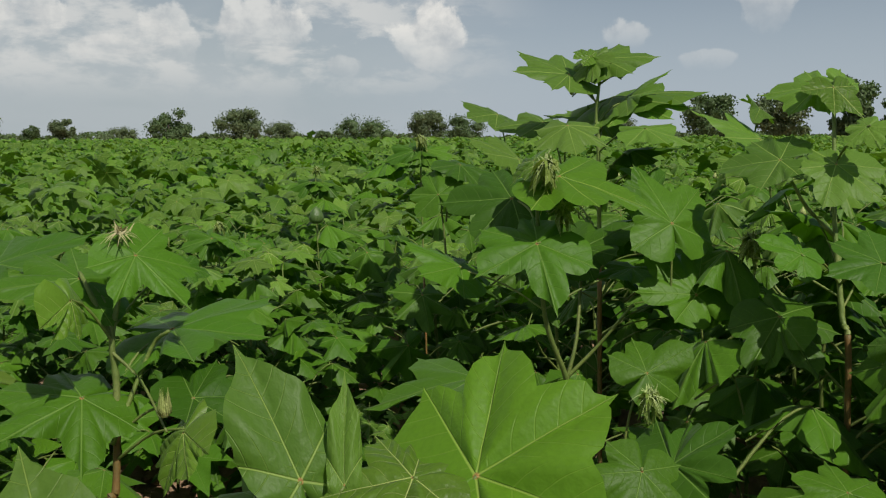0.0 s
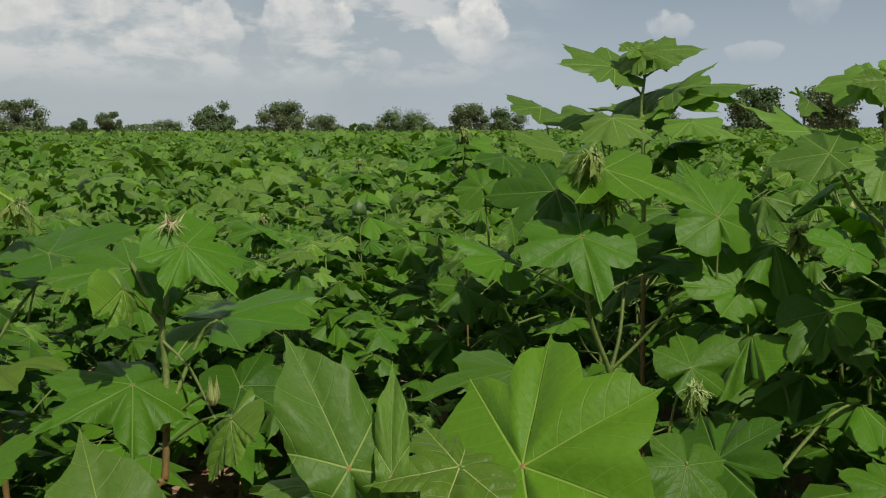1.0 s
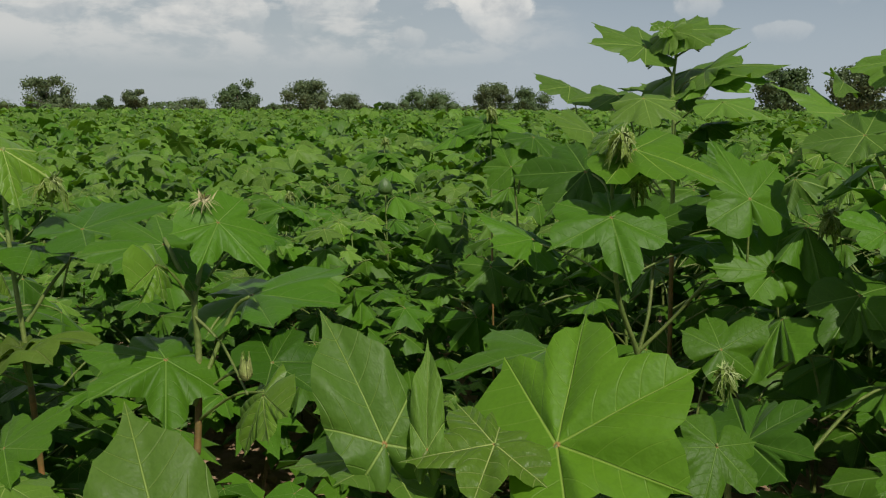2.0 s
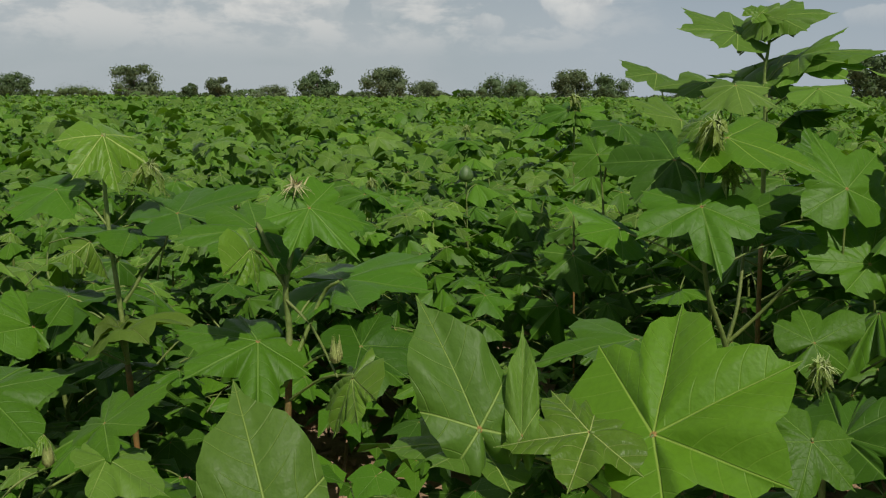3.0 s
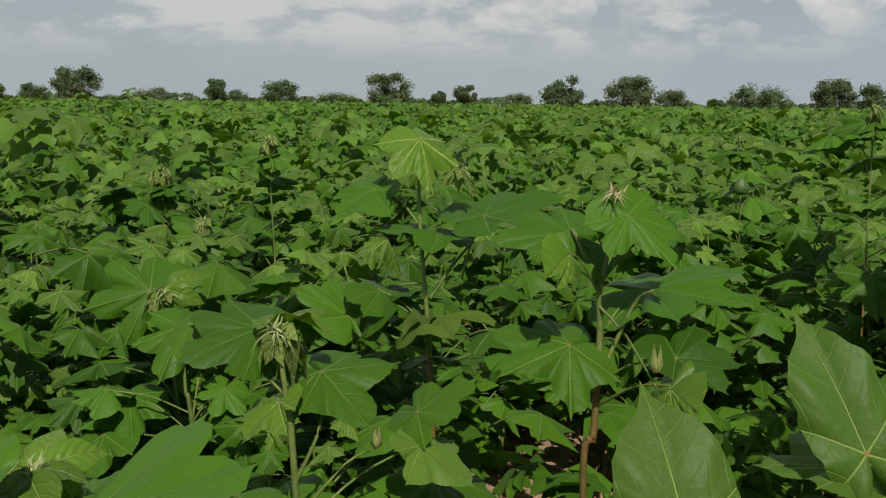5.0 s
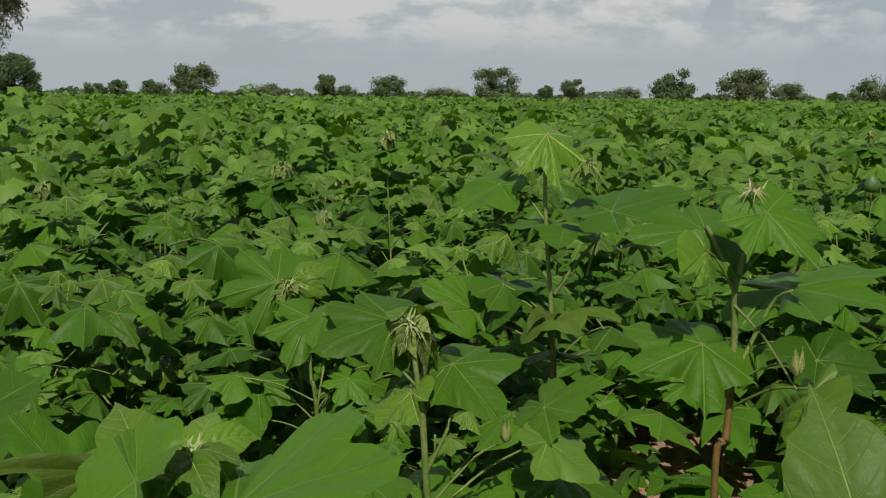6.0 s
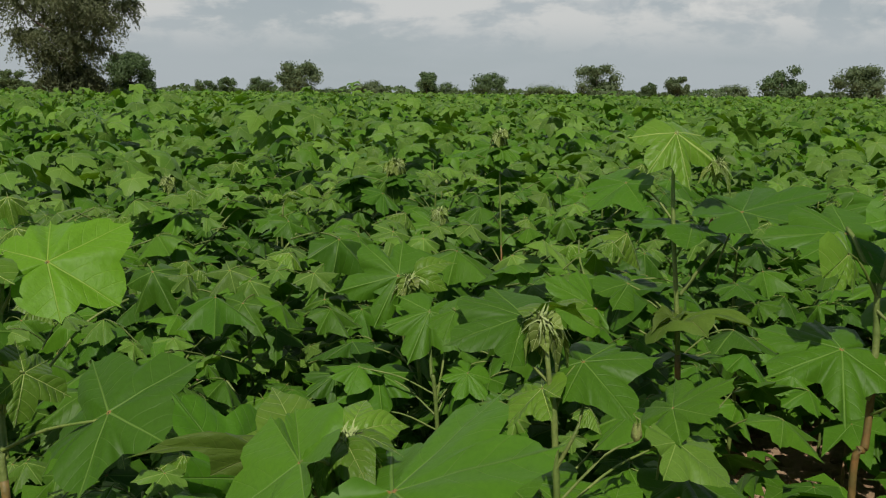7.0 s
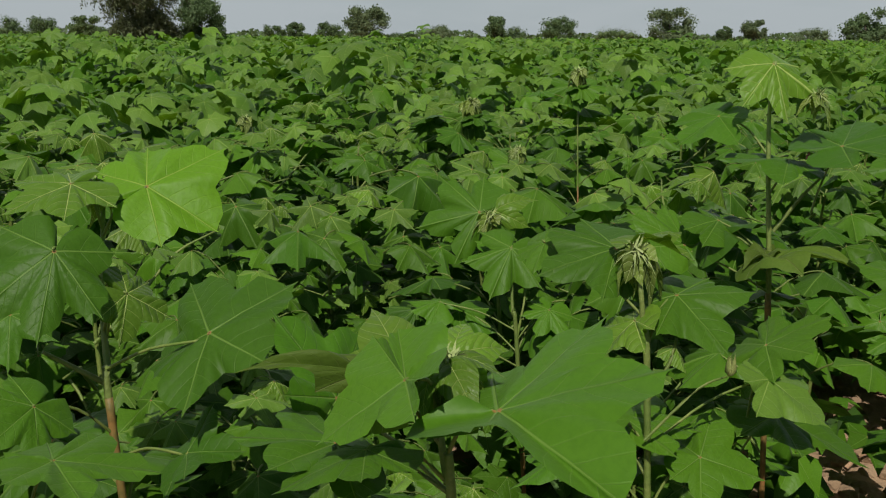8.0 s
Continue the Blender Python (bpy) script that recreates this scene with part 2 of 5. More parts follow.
def big_mesh(name, verts, tris, material, uvs=None, smooth=True):
    """A mesh of triangles from arrays, for what is too many to make one by one."""
    data = bpy.data.meshes.new(name)
    n, m = len(verts), len(tris)
    data.vertices.add(n)
    data.vertices.foreach_set("co", np.asarray(verts, dtype=np.float32).ravel())
    data.loops.add(m * 3)
    data.loops.foreach_set("vertex_index", np.asarray(tris, dtype=np.int32).ravel())
    data.polygons.add(m)
    data.polygons.foreach_set("loop_start", np.arange(0, m * 3, 3, dtype=np.int32))
    if uvs is not None:
        layer = data.uv_layers.new(name="UVMap")
        layer.data.foreach_set("uv", np.asarray(uvs, dtype=np.float32)[np.asarray(tris).ravel()].ravel())
    data.materials.append(material)
    data.update(calc_edges=True)
    data.validate()
    if smooth:
        data.polygons.foreach_set("use_smooth", np.ones(m, dtype=bool))
    return data


RIM_AT = (0, 3, 7, 12, 18, 25, 31, 35, 39, 45, 51, 56, 60, 64, 70, 78, 87, 95, 104, 116, 130, 148, 162, 172, 178)
RIM_FAR = (1.0, 0.93, 0.88, 0.85, 0.825, 0.78, 0.715, 0.68, 0.70, 0.755, 0.80, 0.835, 0.90, 0.84, 0.80, 0.75, 0.70, 0.67, 0.68, 0.71, 0.685, 0.62, 0.55, 0.45, 0.14)


HEART_AT = (0, 3, 7, 12, 18, 25, 35, 50, 70, 95, 125, 155, 178)
HEART_FAR = (1.0, 0.90, 0.84, 0.80, 0.77, 0.735, 0.67, 0.56, 0.46, 0.40, 0.36, 0.33, 0.12)


def blade(angles, rings, fold, droop, cup, seed, deep=1.0):
    """A lobed leaf of length 1, stalk at the origin, tip towards +y: points, triangles, uvs."""
    rng = random.Random(seed)
    skew = {s: (rng.uniform(0.9, 1.1), rng.uniform(-3, 3)) for s in (-1, 1)}
    phase, waves = rng.uniform(0, 6.28), rng.uniform(0.02, 0.05)
    verts, uvs, tris = [(0.0, 0.0, 0.0)], [(0.5, 0.5)], []
    for a in angles:
        side = 1 if a >= 0 else -1
        rim = float(np.interp(abs(a), RIM_AT, RIM_FAR))
        rim = max(0.12, 0.66 + (rim - 0.66) * deep)
        if deep < 0:
            rim = float(np.interp(abs(a), RIM_AT, RIM_FAR)) ** -deep
        if deep == 0:
            rim = float(np.interp(abs(a), HEART_AT, HEART_FAR))
        rim *= 1 + (skew[side][0] - 1) * min(abs(a) / 50.0, 1)
        rim *= 1 + rng.uniform(-0.022, 0.022)
        gap = min(abs(abs(a) - v) for v in (0.0, 60.0, 116.0))
        for k in range(1, rings + 1):
            f = k / rings
            r = rim * f
            x, y = r * math.sin(radians(a)), r * math.cos(radians(a))
            z = fold * r * math.sin(radians(min(gap, 32.0))) - droop * r ** 2.2 + cup * abs(x) * 0.6
            z += waves * math.sin(a * 0.11 + phase) * f * f + 0.02 * math.sin(9 * r + phase + a * 0.03) * f
            # the margin waves and rolls under a little
            z += 0.022 * math.sin(a * 0.31 + phase * 2) * f ** 3 - 0.05 * f ** 6
            verts.append((x, y, z))
            uvs.append((0.5 + x / 2, 0.5 + y / 2))
    for i in range(len(angles)):
        j = i + 1
        if j == len(angles):
            break
        p, q = 1 + i * rings, 1 + j * rings
        tris.append((0, q, p))
        for k in range(rings - 1):
            tris += [(p + k, q + k, q + k + 1), (p + k, q + k + 1, p + k + 1)]
    return verts, tris, uvs


LOBE_AT = (0, 0.035, 0.09, 0.19, 0.38, 0.6, 0.82, 1.0)
LOBE_FAR = (1.0, 0.83, 0.72, 0.67, 0.64, 0.49, 0.22, 0.0)
LAST_AT = (0, 0.06, 0.15, 0.35, 0.55, 0.75, 0.9, 1.0)
LAST_FAR = (1.0, 0.88, 0.83, 0.81, 0.76, 0.66, 0.5, 0.0)
VEINS = (-116.0, -60.0, 0.0, 60.0, 116.0)


def lobed(lobes, seed, fold, rings=5, stride=1, cleft=None, notched=0.58):
    """A leaf from its five lobes (angle, length, sag), stalk at the origin: points, triangles, uvs."""
    rng = random.Random(seed)
    phase, wave = rng.uniform(0, 6.28), rng.uniform(0.03, 0.055)
    rays, creases = [], [fold * rng.uniform(0.4, 1.9) for _ in range(5)]
    for i, (a, far, sag) in enumerate(lobes):
        for side in (-1, 1):
            j = i + side
            edge = not 0 <= j < 5
            b, other, low = (178.0 * side, far, sag * 0.6) if edge else lobes[j]
            half = b if edge else (a + b) / 2
            vein, end = VEINS[i], 178.0 * side if edge else (VEINS[i] + VEINS[j]) / 2
            notch = 0.14 if edge else (0.42 if cleft == min(i, j) else notched + 0.07 * math.sin(seed + 2 * min(i, j))) * math.sqrt(far * other)
            for u, q in [row for k, row in enumerate(zip(LAST_AT if edge else LOBE_AT, LAST_FAR if edge else LOBE_FAR)) if stride == 1 or k in (0, 2, 4, 7)]:
                if (u == 0 and side == 1) or (u == 1 and side == 1 and not edge):
                    continue
                if not edge and cleft == min(i, j):
                    q **= 1.8
                rim = (notch + (far - notch) * q) * (1 + rng.uniform(-0.016, 0.016) * (0 < u < 1))
                share = u if edge else u / 2
                rays.append((a + (half - a) * u, rim, sag + (low - sag) * (0.5 - 0.5 * math.cos(math.pi * share)), u, vein + (end - vein) * u, creases[i] + ((creases[j] if not edge else creases[i]) - creases[i]) * share))
    rays.sort()
    verts, uvs, tris = [(0.0, 0.0, 0.0)], [(0.5, 0.5)], []
    for a, rim, sag, u, va, crease in rays:
        for k in range(1, rings + 1):
            f = k / rings
            r = rim * f
            z = -sag * f ** 1.25 + crease * 0.5 * r * (0.6 * u + 0.2 * (1 - math.cos(math.pi * u))) * (1.3 - 0.45 * f)
            z += u * (wave * math.sin(a * 0.13 + phase) * f * f + 0.026 * math.sin(a * 0.31 + phase * 2) * f ** 3 - 0.035 * f ** 6)
            z += 0.012 * math.sin(11 * r + phase + a * 0.05) * f * (1 - f) * 2
            verts.append((r * math.sin(radians(a)), r * math.cos(radians(a)), z))
            uvs.append((0.5 + r * math.sin(radians(va)) / 2, 0.5 + r * math.cos(radians(va)) / 2))
    for i in range(len(rays) - 1):
        p, q = 1 + i * rings, 1 + (i + 1) * rings
        tris.append((0, q, p))
        for k in range(rings - 1):
            tris += [(p + k, q + k, q + k + 1), (p + k, q + k + 1, p + k + 1)]
    return verts, tris, uvs


FINE = [-178, -172, -162, -148, -132, -116, -104, -95, -87, -78, -70, -64, -60, -56, -50, -43, -35, -29, -22, -14, -7, -3, 0]
FINE = FINE + [-a for a in FINE[-2::-1]]
MIDDLE = [-176, -150, -116, -94, -74, -60, -48, -35, -18, 0, 18, 35, 48, 60, 74, 94, 116, 150, 176]
HALF = [-177, -162, -140, -116, -98, -80, -68, -60, -51, -42, -33, -22, -11, 0]
HALF = HALF + [-a for a in HALF[-2::-1]]
COARSE = [-174, -116, -90, -60, -33, 0, 33, 60, 90, 116, 174]
SIMPLE = [-172, -116, -88, -60, -36, -16, 0, 16, 36, 60, 88, 116, 172]
STAR = [-116, -60, -30, 0, 30, 60, 116]
ROUGH = [-150, -60, 0, 60, 150]


def tube(path, radii, sides=7):
    """A round tapering tube along a path, closed at its end."""
    pts = [Vector(p) for p in path]
    verts, faces = [], []
    for i, p in enumerate(pts):
        d = (pts[min(i + 1, len(pts) - 1)] - pts[max(i - 1, 0)]).normalized()
        u = d.orthogonal().normalized() if abs(d.z) < 0.95 else Vector((1, 0, 0))
        u = (u - d * u.dot(d)).normalized()
        v = d.cross(u)
        for k in range(sides):
            a = 2 * math.pi * k / sides
            verts.append(p + (u * math.cos(a) + v * math.sin(a)) * radii[i])
    for i in range(len(pts) - 1):
        for k in range(sides):
            a, b = i * sides + k, i * sides + (k + 1) % sides
            faces.append((a, b, b + sides, a + sides))
    faces.append(tuple(range(len(verts) - sides, len(verts))))
    return verts, faces


def curve_points(nodes, steps=6):
    """A smooth line through nodes (Catmull-Rom)."""
    n = [Vector(p) for p in nodes]
    n = [n[0] * 2 - n[1]] + n + [n[-1] * 2 - n[-2]]
    made = []
    for i in range(1, len(n) - 2):
        for k in range(steps):
            t = k / steps
            a, b, c, d = n[i - 1:i + 3]
            made.append(0.5 * (2 * b + (c - a) * t + (2 * a - 5 * b + 4 * c - d) * t * t + (3 * b - a - 3 * c + d) * t ** 3))
    return made + [n[-2]]


def part(name, data, parent, m=None, label=""):
    ob = new(name, data)
    ob.parent = parent
    if m is not None:
        ob.matrix_basis = m
    if label:
        ob["label"] = label
    return ob


def leaf_pose(x, y, z, size, az, tilt, roll):
    return Matrix.Translation((x, y, z)) @ Matrix.Rotation(radians(az), 4, "Z") @ Matrix.Rotation(radians(tilt), 4, "X") @ Matrix.Rotation(radians(roll), 4, "Y") @ Matrix.Scale(size, 4)




def stalked(b, green):
    """A blade with its own stalk, in two materials."""
    verts, tris, uvs = b
    line = curve_points([(0, -0.9, -0.75), (0, -0.55, -0.28), (0, -0.22, -0.05), (0, 0, -0.005)], 2)
    v, f = tube(line, list(np.linspace(0.024, 0.015, len(line))), 4)
    data = mesh_from("leaf", verts + [tuple(q) for q in v], tris + [tuple(k + len(verts) for k in q) for q in f], green, uvs + [(0.5, 0.5)] * len(v))
    data.materials.append(PETIOLE)
    for p in data.polygons[len(tris):]:
        p.material_index = 1
    return data


def bare(b, green):
    return mesh_from("leaf", b[0], b[1], green, b[2])


FLAT = [(0.25, 0.20, 0.0), (0.15, 0.30, -0.10), (0.30, 0.12, 0.10), (0.20, 0.38, -0.05), (0.12, 0.15, -0.15), (0.32, 0.25, 0.12), (0.22, 0.30, -0.25)]
WILTED = [(0.6, 0.25, 0.6), (0.5, 0.5, 0.4)]
BENT = [(0.45, 0.6, -0.1), (0.55, 0.9, 0.1), (0.6, 0.45, 0.2)]
YOUNGS = [bare(blade(FINE, 5, *s, 30 + i, 1.2), YOUNG) for i, s in enumerate(BENT)]
OLDS = [bare(blade(FINE, 5, *s, 50 + i, 1.1), OLD) for i, s in enumerate(WILTED)]


def broad(seed, sag):
    """The lobes of an ordinary leaf."""
    rng = random.Random(seed)
    return [(a * rng.uniform(0.93, 1.07), far * rng.uniform(0.9, 1.1), sag * rng.uniform(0.5, 1.6)) for a, far in zip((-112, -57, 0, 57, 112), (0.72, 0.9, 1.0, 0.9, 0.72))]


SAGS = (0.16, 0.26, 0.38, 0.22, 0.48, 0.32, 0.20)
LEAVES = [bare(lobed(broad(160 + i, q), 60 + i, 0.1 + 0.05 * (i % 4), notched=0.48), LEAF) for i, q in enumerate(SAGS)]
CROP_LEAVES = [stalked(lobed(broad(170 + i, q), 70 + i, 0.12 + 0.06 * (i % 4), 2, 2, notched=0.42), LEAF) for i, q in enumerate(SAGS)]
CROP_TOPS = [stalked(lobed(broad(180 + i, q), 75 + i, 0.12 + 0.06 * i, 2, 2, notched=0.42), TOPS) for i, q in enumerate(SAGS[:3])]
CROP_YOUNGS = [stalked(lobed(broad(190 + i, 0.5), 80 + i, 0.4, 2, 2, notched=0.42), YOUNG) for i in range(3)]
CLOSED = [bare(blade(HALF, 4, 0.9, 0.55 + 0.3 * i, -0.5, 90 + i, 1.7), PALE) for i in range(3)]
HEARTS = [bare(blade(FINE, 6, 0.0, 0.10 + 0.08 * i, 0.25, 96 + i, 0), TOPS) for i in range(2)]
KINDS = {"heart": (HEARTS, [(0, 0.10), (0, 0.18)]), "leaf": (LEAVES, [(0, 0.5 * q) for q in SAGS]), "young": (YOUNGS, BENT), "old": (OLDS, WILTED)}



# ---- ground ----
def rise(x, y):
    """The field climbs a little towards its far edge."""
    t = min(1.0, max(0.0, (math.hypot(x, y) - 8.0) / 100.0))
    return 0.36 * t * t * (3 - 2 * t)


def ground_height(x, y):
    near = max(0.0, 1 - math.hypot(x, y) / 9.0)
    return near * (0.035 * noise.noise((x * 2.2, y * 2.2, 0)) + 0.02 * noise.noise((x * 9, y * 9, 3))) - 0.01 + rise(x, y)


def make_ground():
    outer = [11, 15, 20, 27, 36, 46, 58, 72, 88, 106, 130, 200, 400, 1000, 3000]
    lines = [-v for v in outer[::-1]] + [i * 0.25 - 9 for i in range(73)] + outer
    n = len(lines)
    verts = [(x, y, ground_height(x, y)) for y in lines for x in lines]
    faces = [(j * n + i, j * n + i + 1, (j + 1) * n + i + 1, (j + 1) * n + i) for j in range(n - 1) for i in range(n - 1)]
    return tagged(new("ground", mesh_from("ground", verts, faces, SOIL)), "dry reddish-brown field soil with clods", "ground", kind="structure")


make_ground()


# ---- cotton plants beside the walk ----
STOCK = random.Random(5)


def hero_plant(label, *nodes, thick=0.8, woody=0.3):
    base = Vector(nodes[0])
    ob = tagged(new("cotton_plant"), label, "plant", "cotton plants")
    ob.empty_display_size = 0.1
    ob.location = base
    line = curve_points([Vector(p) - base for p in nodes], 14)
    knots = [1 + 0.14 * max(0.0, math.cos(6.283 * p.z / 0.06 + base.x * 40)) ** 10 for p in line]
    low = [p for p in line if p.z < nodes[-1][2] - woody]
    high = line[len(low) - 1:]
    ob["top"] = max(p.z for p in line)
    part("stem_base", mesh_from("stem_base", *tube(low, [0.0050 * thick * k for k in knots[:len(low)]], 9), WOODY), ob, label="woody reddish lower stem")
    part("stem", mesh_from("stem", *tube(high, list(np.linspace(0.0048, 0.0026, len(high)) * thick * np.array(knots[len(low) - 1:])), 9), STEM), ob, label="fresh green upper stem")
    STEMLINES[ob.name] = line
    return ob


STEMLINES = {}


def branch(plant, radius, *nodes):
    line = curve_points([Vector(p) - plant.location for p in nodes], 4)
    part("branch", mesh_from("branch", *tube(line, list(np.linspace(radius, radius * 0.6, len(line))), 6), PETIOLE), plant)


def leaf(plant, x, y, z, size, az, tilt, roll, kind="leaf", wide=1.0):
    p = Vector((x, y, z)) - plant.location
    meshes, shapes = KINDS[kind]
    pick = STOCK.randrange(len(meshes))
    # the tip sags below the blade's plane: lift the base so that tip and stalk stay in place
    sag = shapes[pick][1]
    m = leaf_pose(*p, 1.06 * size / math.hypot(1, sag), az, tilt, roll) @ Matrix.Rotation(math.atan(sag), 4, "X") @ Matrix.Diagonal((wide, 1, 1, 1))
    ob = part("leaf" if kind != "young" else "young_leaf", meshes[pick], plant, m)
    stalk(plant, p, m)
    return ob


def stalk(plant, p, m):
    """The stalk runs from the blade's notch back to the stem."""
    line = STEMLINES[plant.name]
    foot = min(line, key=lambda q: (Vector((q.x - p.x, q.y - p.y)).length * 0.3 + abs(q.z - (p.z - 0.05))))
    if (foot - p).length < 0.18:
        back = m.to_3x3() @ Vector((0, -0.25, -0.10))
        mid = (foot + p) / 2 + Vector((0, 0, 0.01)) + back * 0.3
        way = curve_points([foot, mid, p + back * 0.25, p], 4)
    else:
        back = m.to_3x3() @ Vector((0, -0.5, -0.35))
        drop = Vector((back.x * 0.8, back.y * 0.8, -0.09))
        way = curve_points([p + drop, p + drop * 0.5 + back * 0.2, p + back * 0.2, p], 4)
    part("petiole", mesh_from("petiole", *tube(way, list(np.linspace(0.0017, 0.0011, len(way))), 6), PETIOLE), plant)


def shaped_leaf(plant, x, y, z, size, az, tilt, roll, *lobes, kind="leaf", cleft=None):
    """A leaf with lobes of its own: (angle, length, sag) from one side of the stalk round to the other."""
    p = Vector((x, y, z)) - plant.location
    m = leaf_pose(*p, size, az, tilt, roll)
    seed = int(x * 1000) * 7 + int(z * 1000)
    fold = {"young": 0.45, "fresh": 0.34}.get(kind, 0.12 + 0.2 * random.Random(seed).random())
    green = {"young": YOUNG, "fresh": FRESH, "top": TOPS}.get(kind, LEAF)
    part("young_leaf" if kind == "young" else "leaf", bare(lobed(lobes, seed, fold, cleft=cleft, notched=0.70 if kind == "fresh" else 0.60), green), plant, m)
    stalk(plant, p, m)


def skirt(plant, count, low, high, reach, az, seed, span=95):
    """More leaves of a plant, below its top, on the side of az."""
    rng = random.Random(seed)
    line = STEMLINES[plant.name]
    for i in range(count):
        z = low + (high - low) * (i + 0.5) / count
        stem = min(line, key=lambda q: abs(q.z - z))
        turn = az + rng.uniform(-1, 1) * span
        out = reach * rng.uniform(0.45, 1.1)
        p = plant.location + Vector((stem.x - math.sin(radians(turn)) * out, stem.y + math.cos(radians(turn)) * out, z))
        leaf(plant, *p, rng.uniform(0.065, 0.10), turn + rng.uniform(-40, 40), rng.uniform(-35, 0), rng.uniform(-25, 25))


def shoot_tip(plant, x, y, z, size, leaflets=8):
    """New growth: pale-veined leaflets hanging closed like an umbrella, under a tuft of straw-coloured bristles."""
    rng = random.Random(int(x * 1000) + int(y * 777))
    verts, faces = [], []
    for i in range(44):
        flat = i % 2
        a, rise = rng.uniform(0, 6.28), (rng.uniform(-0.1, 0.35) if flat else rng.uniform(0.4, 1.8))
        length = size * (rng.uniform(0.35, 0.8) if flat else rng.uniform(0.2, 0.42))
        d = Vector((math.cos(a), math.sin(a), rise)).normalized()
        across = d.cross(Vector((0, 0, 1))).normalized()
        sway, sink = rng.uniform(-0.3, 0.3), (rng.uniform(0.3, 1.0) if flat else rng.uniform(-0.2, 0.2))
        root = Vector((rng.gauss(0, 1), rng.gauss(0, 1), rng.gauss(0, 0.4))) * size * 0.09
        first = len(verts)
        for k in range(5):
            t = k / 4
            p = root + d * length * t + across * sway * length * t * t + Vector((0, 0, -length * sink * t * t))
            w = size * (0.046 if not flat else 0.026) * (1 - t) ** 0.8 + size * 0.004
            verts += [p + across * w, p + Vector((0, 0, w * 0.9)), p - across * w]
        for k in range(4):
            o = first + k * 3
            faces += [(o, o + 1, o + 4, o + 3), (o + 1, o + 2, o + 5, o + 4)]
    p = Vector((x, y, z)) - plant.location
    tuft = part("shoot_tip", mesh_from("shoot_tip", verts, faces, FLUFF if leaflets else HUSK), plant, Matrix.Translation(p), "pale yellow-green fuzzy shoot tip" if leaflets else "straw-coloured bristly shoot tip")
    for k in range(leaflets):
        open_one = k % 4 == 3
        m = leaf_pose(0, 0, -size * 0.03, size * (rng.uniform(0.75, 1.0) if open_one else rng.uniform(0.40, 0.6)), k * 47 + rng.uniform(-15, 15), rng.uniform(-32, -10) if open_one else rng.uniform(-52, -22), rng.uniform(-20, 20))
        part("leaflet", CLOSED[k % len(CLOSED)], tuft, m @ Matrix.Diagonal((0.48, 1, 1, 1)), "drooping leaflet with pale veins")


def pod(size, sides=9, point=1.35):
    verts, faces = [], []
    prof = [(0.0, 0.0), (0.32, 0.05), (0.48, 0.25), (0.5, 0.5), (0.40, 0.78), (0.2, 1.05), (0.05, point), (0.0, point + 0.03)]
    for r, h in prof:
        for k in range(sides):
            a = 2 * math.pi * k / sides
            q = 1 + 0.07 * math.cos(3 * a)
            verts.append((r * q * math.cos(a) * size, r * q * math.sin(a) * size, h * size))
    for i in range(len(prof) - 1):
        for k in range(sides):
            a, b = i * sides + k, i * sides + (k + 1) % sides
            faces.append((a, b, b + sides, a + sides))
    return verts, faces


def bract(size, turn):
    """One toothed bract that wraps a bud."""
    verts, faces, n = [], [], 13
    for i in range(n):
        u = i / (n - 1) * 2 - 1
        a = turn + u * 1.0
        tall = (1.9 - 0.5 * abs(u) + 1.5 * (1 - abs(u) * 0.6)) if i % 2 else 1.5 - 0.5 * abs(u)
        for k, h in enumerate((0.0, 0.35, 1.0)):
            r = (0.25 + 0.55 * math.sin(h * 2.75 + 0.1)) * size
            verts.append((r * math.cos(a), r * math.sin(a), h * tall * size))
    for i in range(n - 1):
        o = i * 3
        faces += [(o, o + 3, o + 4, o + 1), (o + 1, o + 4, o + 5, o + 2)]
    return verts, faces


def square_bud(plant, x, y, z, size):
    p = Vector((x, y, z)) - plant.location
    core = part("bud", mesh_from("bud", *pod(size * 0.27), BUD), plant, Matrix.Translation(p), "green flower bud in toothed bracts")
    for k in range(3):
        part("bract", mesh_from("bract", *bract(size * 0.27, k * 2.094), BUD), core)


def green_boll(plant, x, y, z, size):
    p = Vector((x, y, z)) - plant.location
    part("boll", mesh_from("boll", *pod(size, 12, 1.15), BOLL), plant, Matrix.Translation(p), "pale green unripe cotton boll")


def flower_bud(plant, x, y, z, size):
    p = Vector((x, y, z)) - plant.location
    part("flower", mesh_from("flower", *pod(size), PINK), plant, Matrix.Translation(p), "small pink fading flower")


plant = hero_plant("upright cotton plant with broad leaves and a dried shoot tip", (-0.355, 0.958, 0.000), (-0.375, 0.928, 0.548), (-0.368, 0.937, 0.619), (-0.370, 0.956, 0.720), (-0.373, 0.957, 0.772), (-0.367, 0.968, 0.822), (-0.365, 0.975, 0.880), woody=0.17)
shaped_leaf(plant, -0.346, 0.963, 0.862, 0.082, -110, -34, 18, (-109, 0.79, 0.08), (-53, 0.90, 0.21), (-1, 1.04, 0.13), (58, 0.90, 0.15), (109, 0.66, 0.10), cleft=2)
shaped_leaf(plant, -0.415, 0.984, 0.834, 0.100, 122, 8, -24, (-112, 0.74, 0.16), (-46, 0.90, 0.04), (-1, 0.96, 0.23), (62, 0.86, 0.15), (90, 0.80, 0.07))
shaped_leaf(plant, -0.588, 1.142, 0.829, 0.111, -56, 23, 13, (-104, 0.79, -0.05), (-62, 0.90, 0.10), (1, 1.14, 0.16), (63, 0.80, 0.04), (99, 0.69, -0.01))
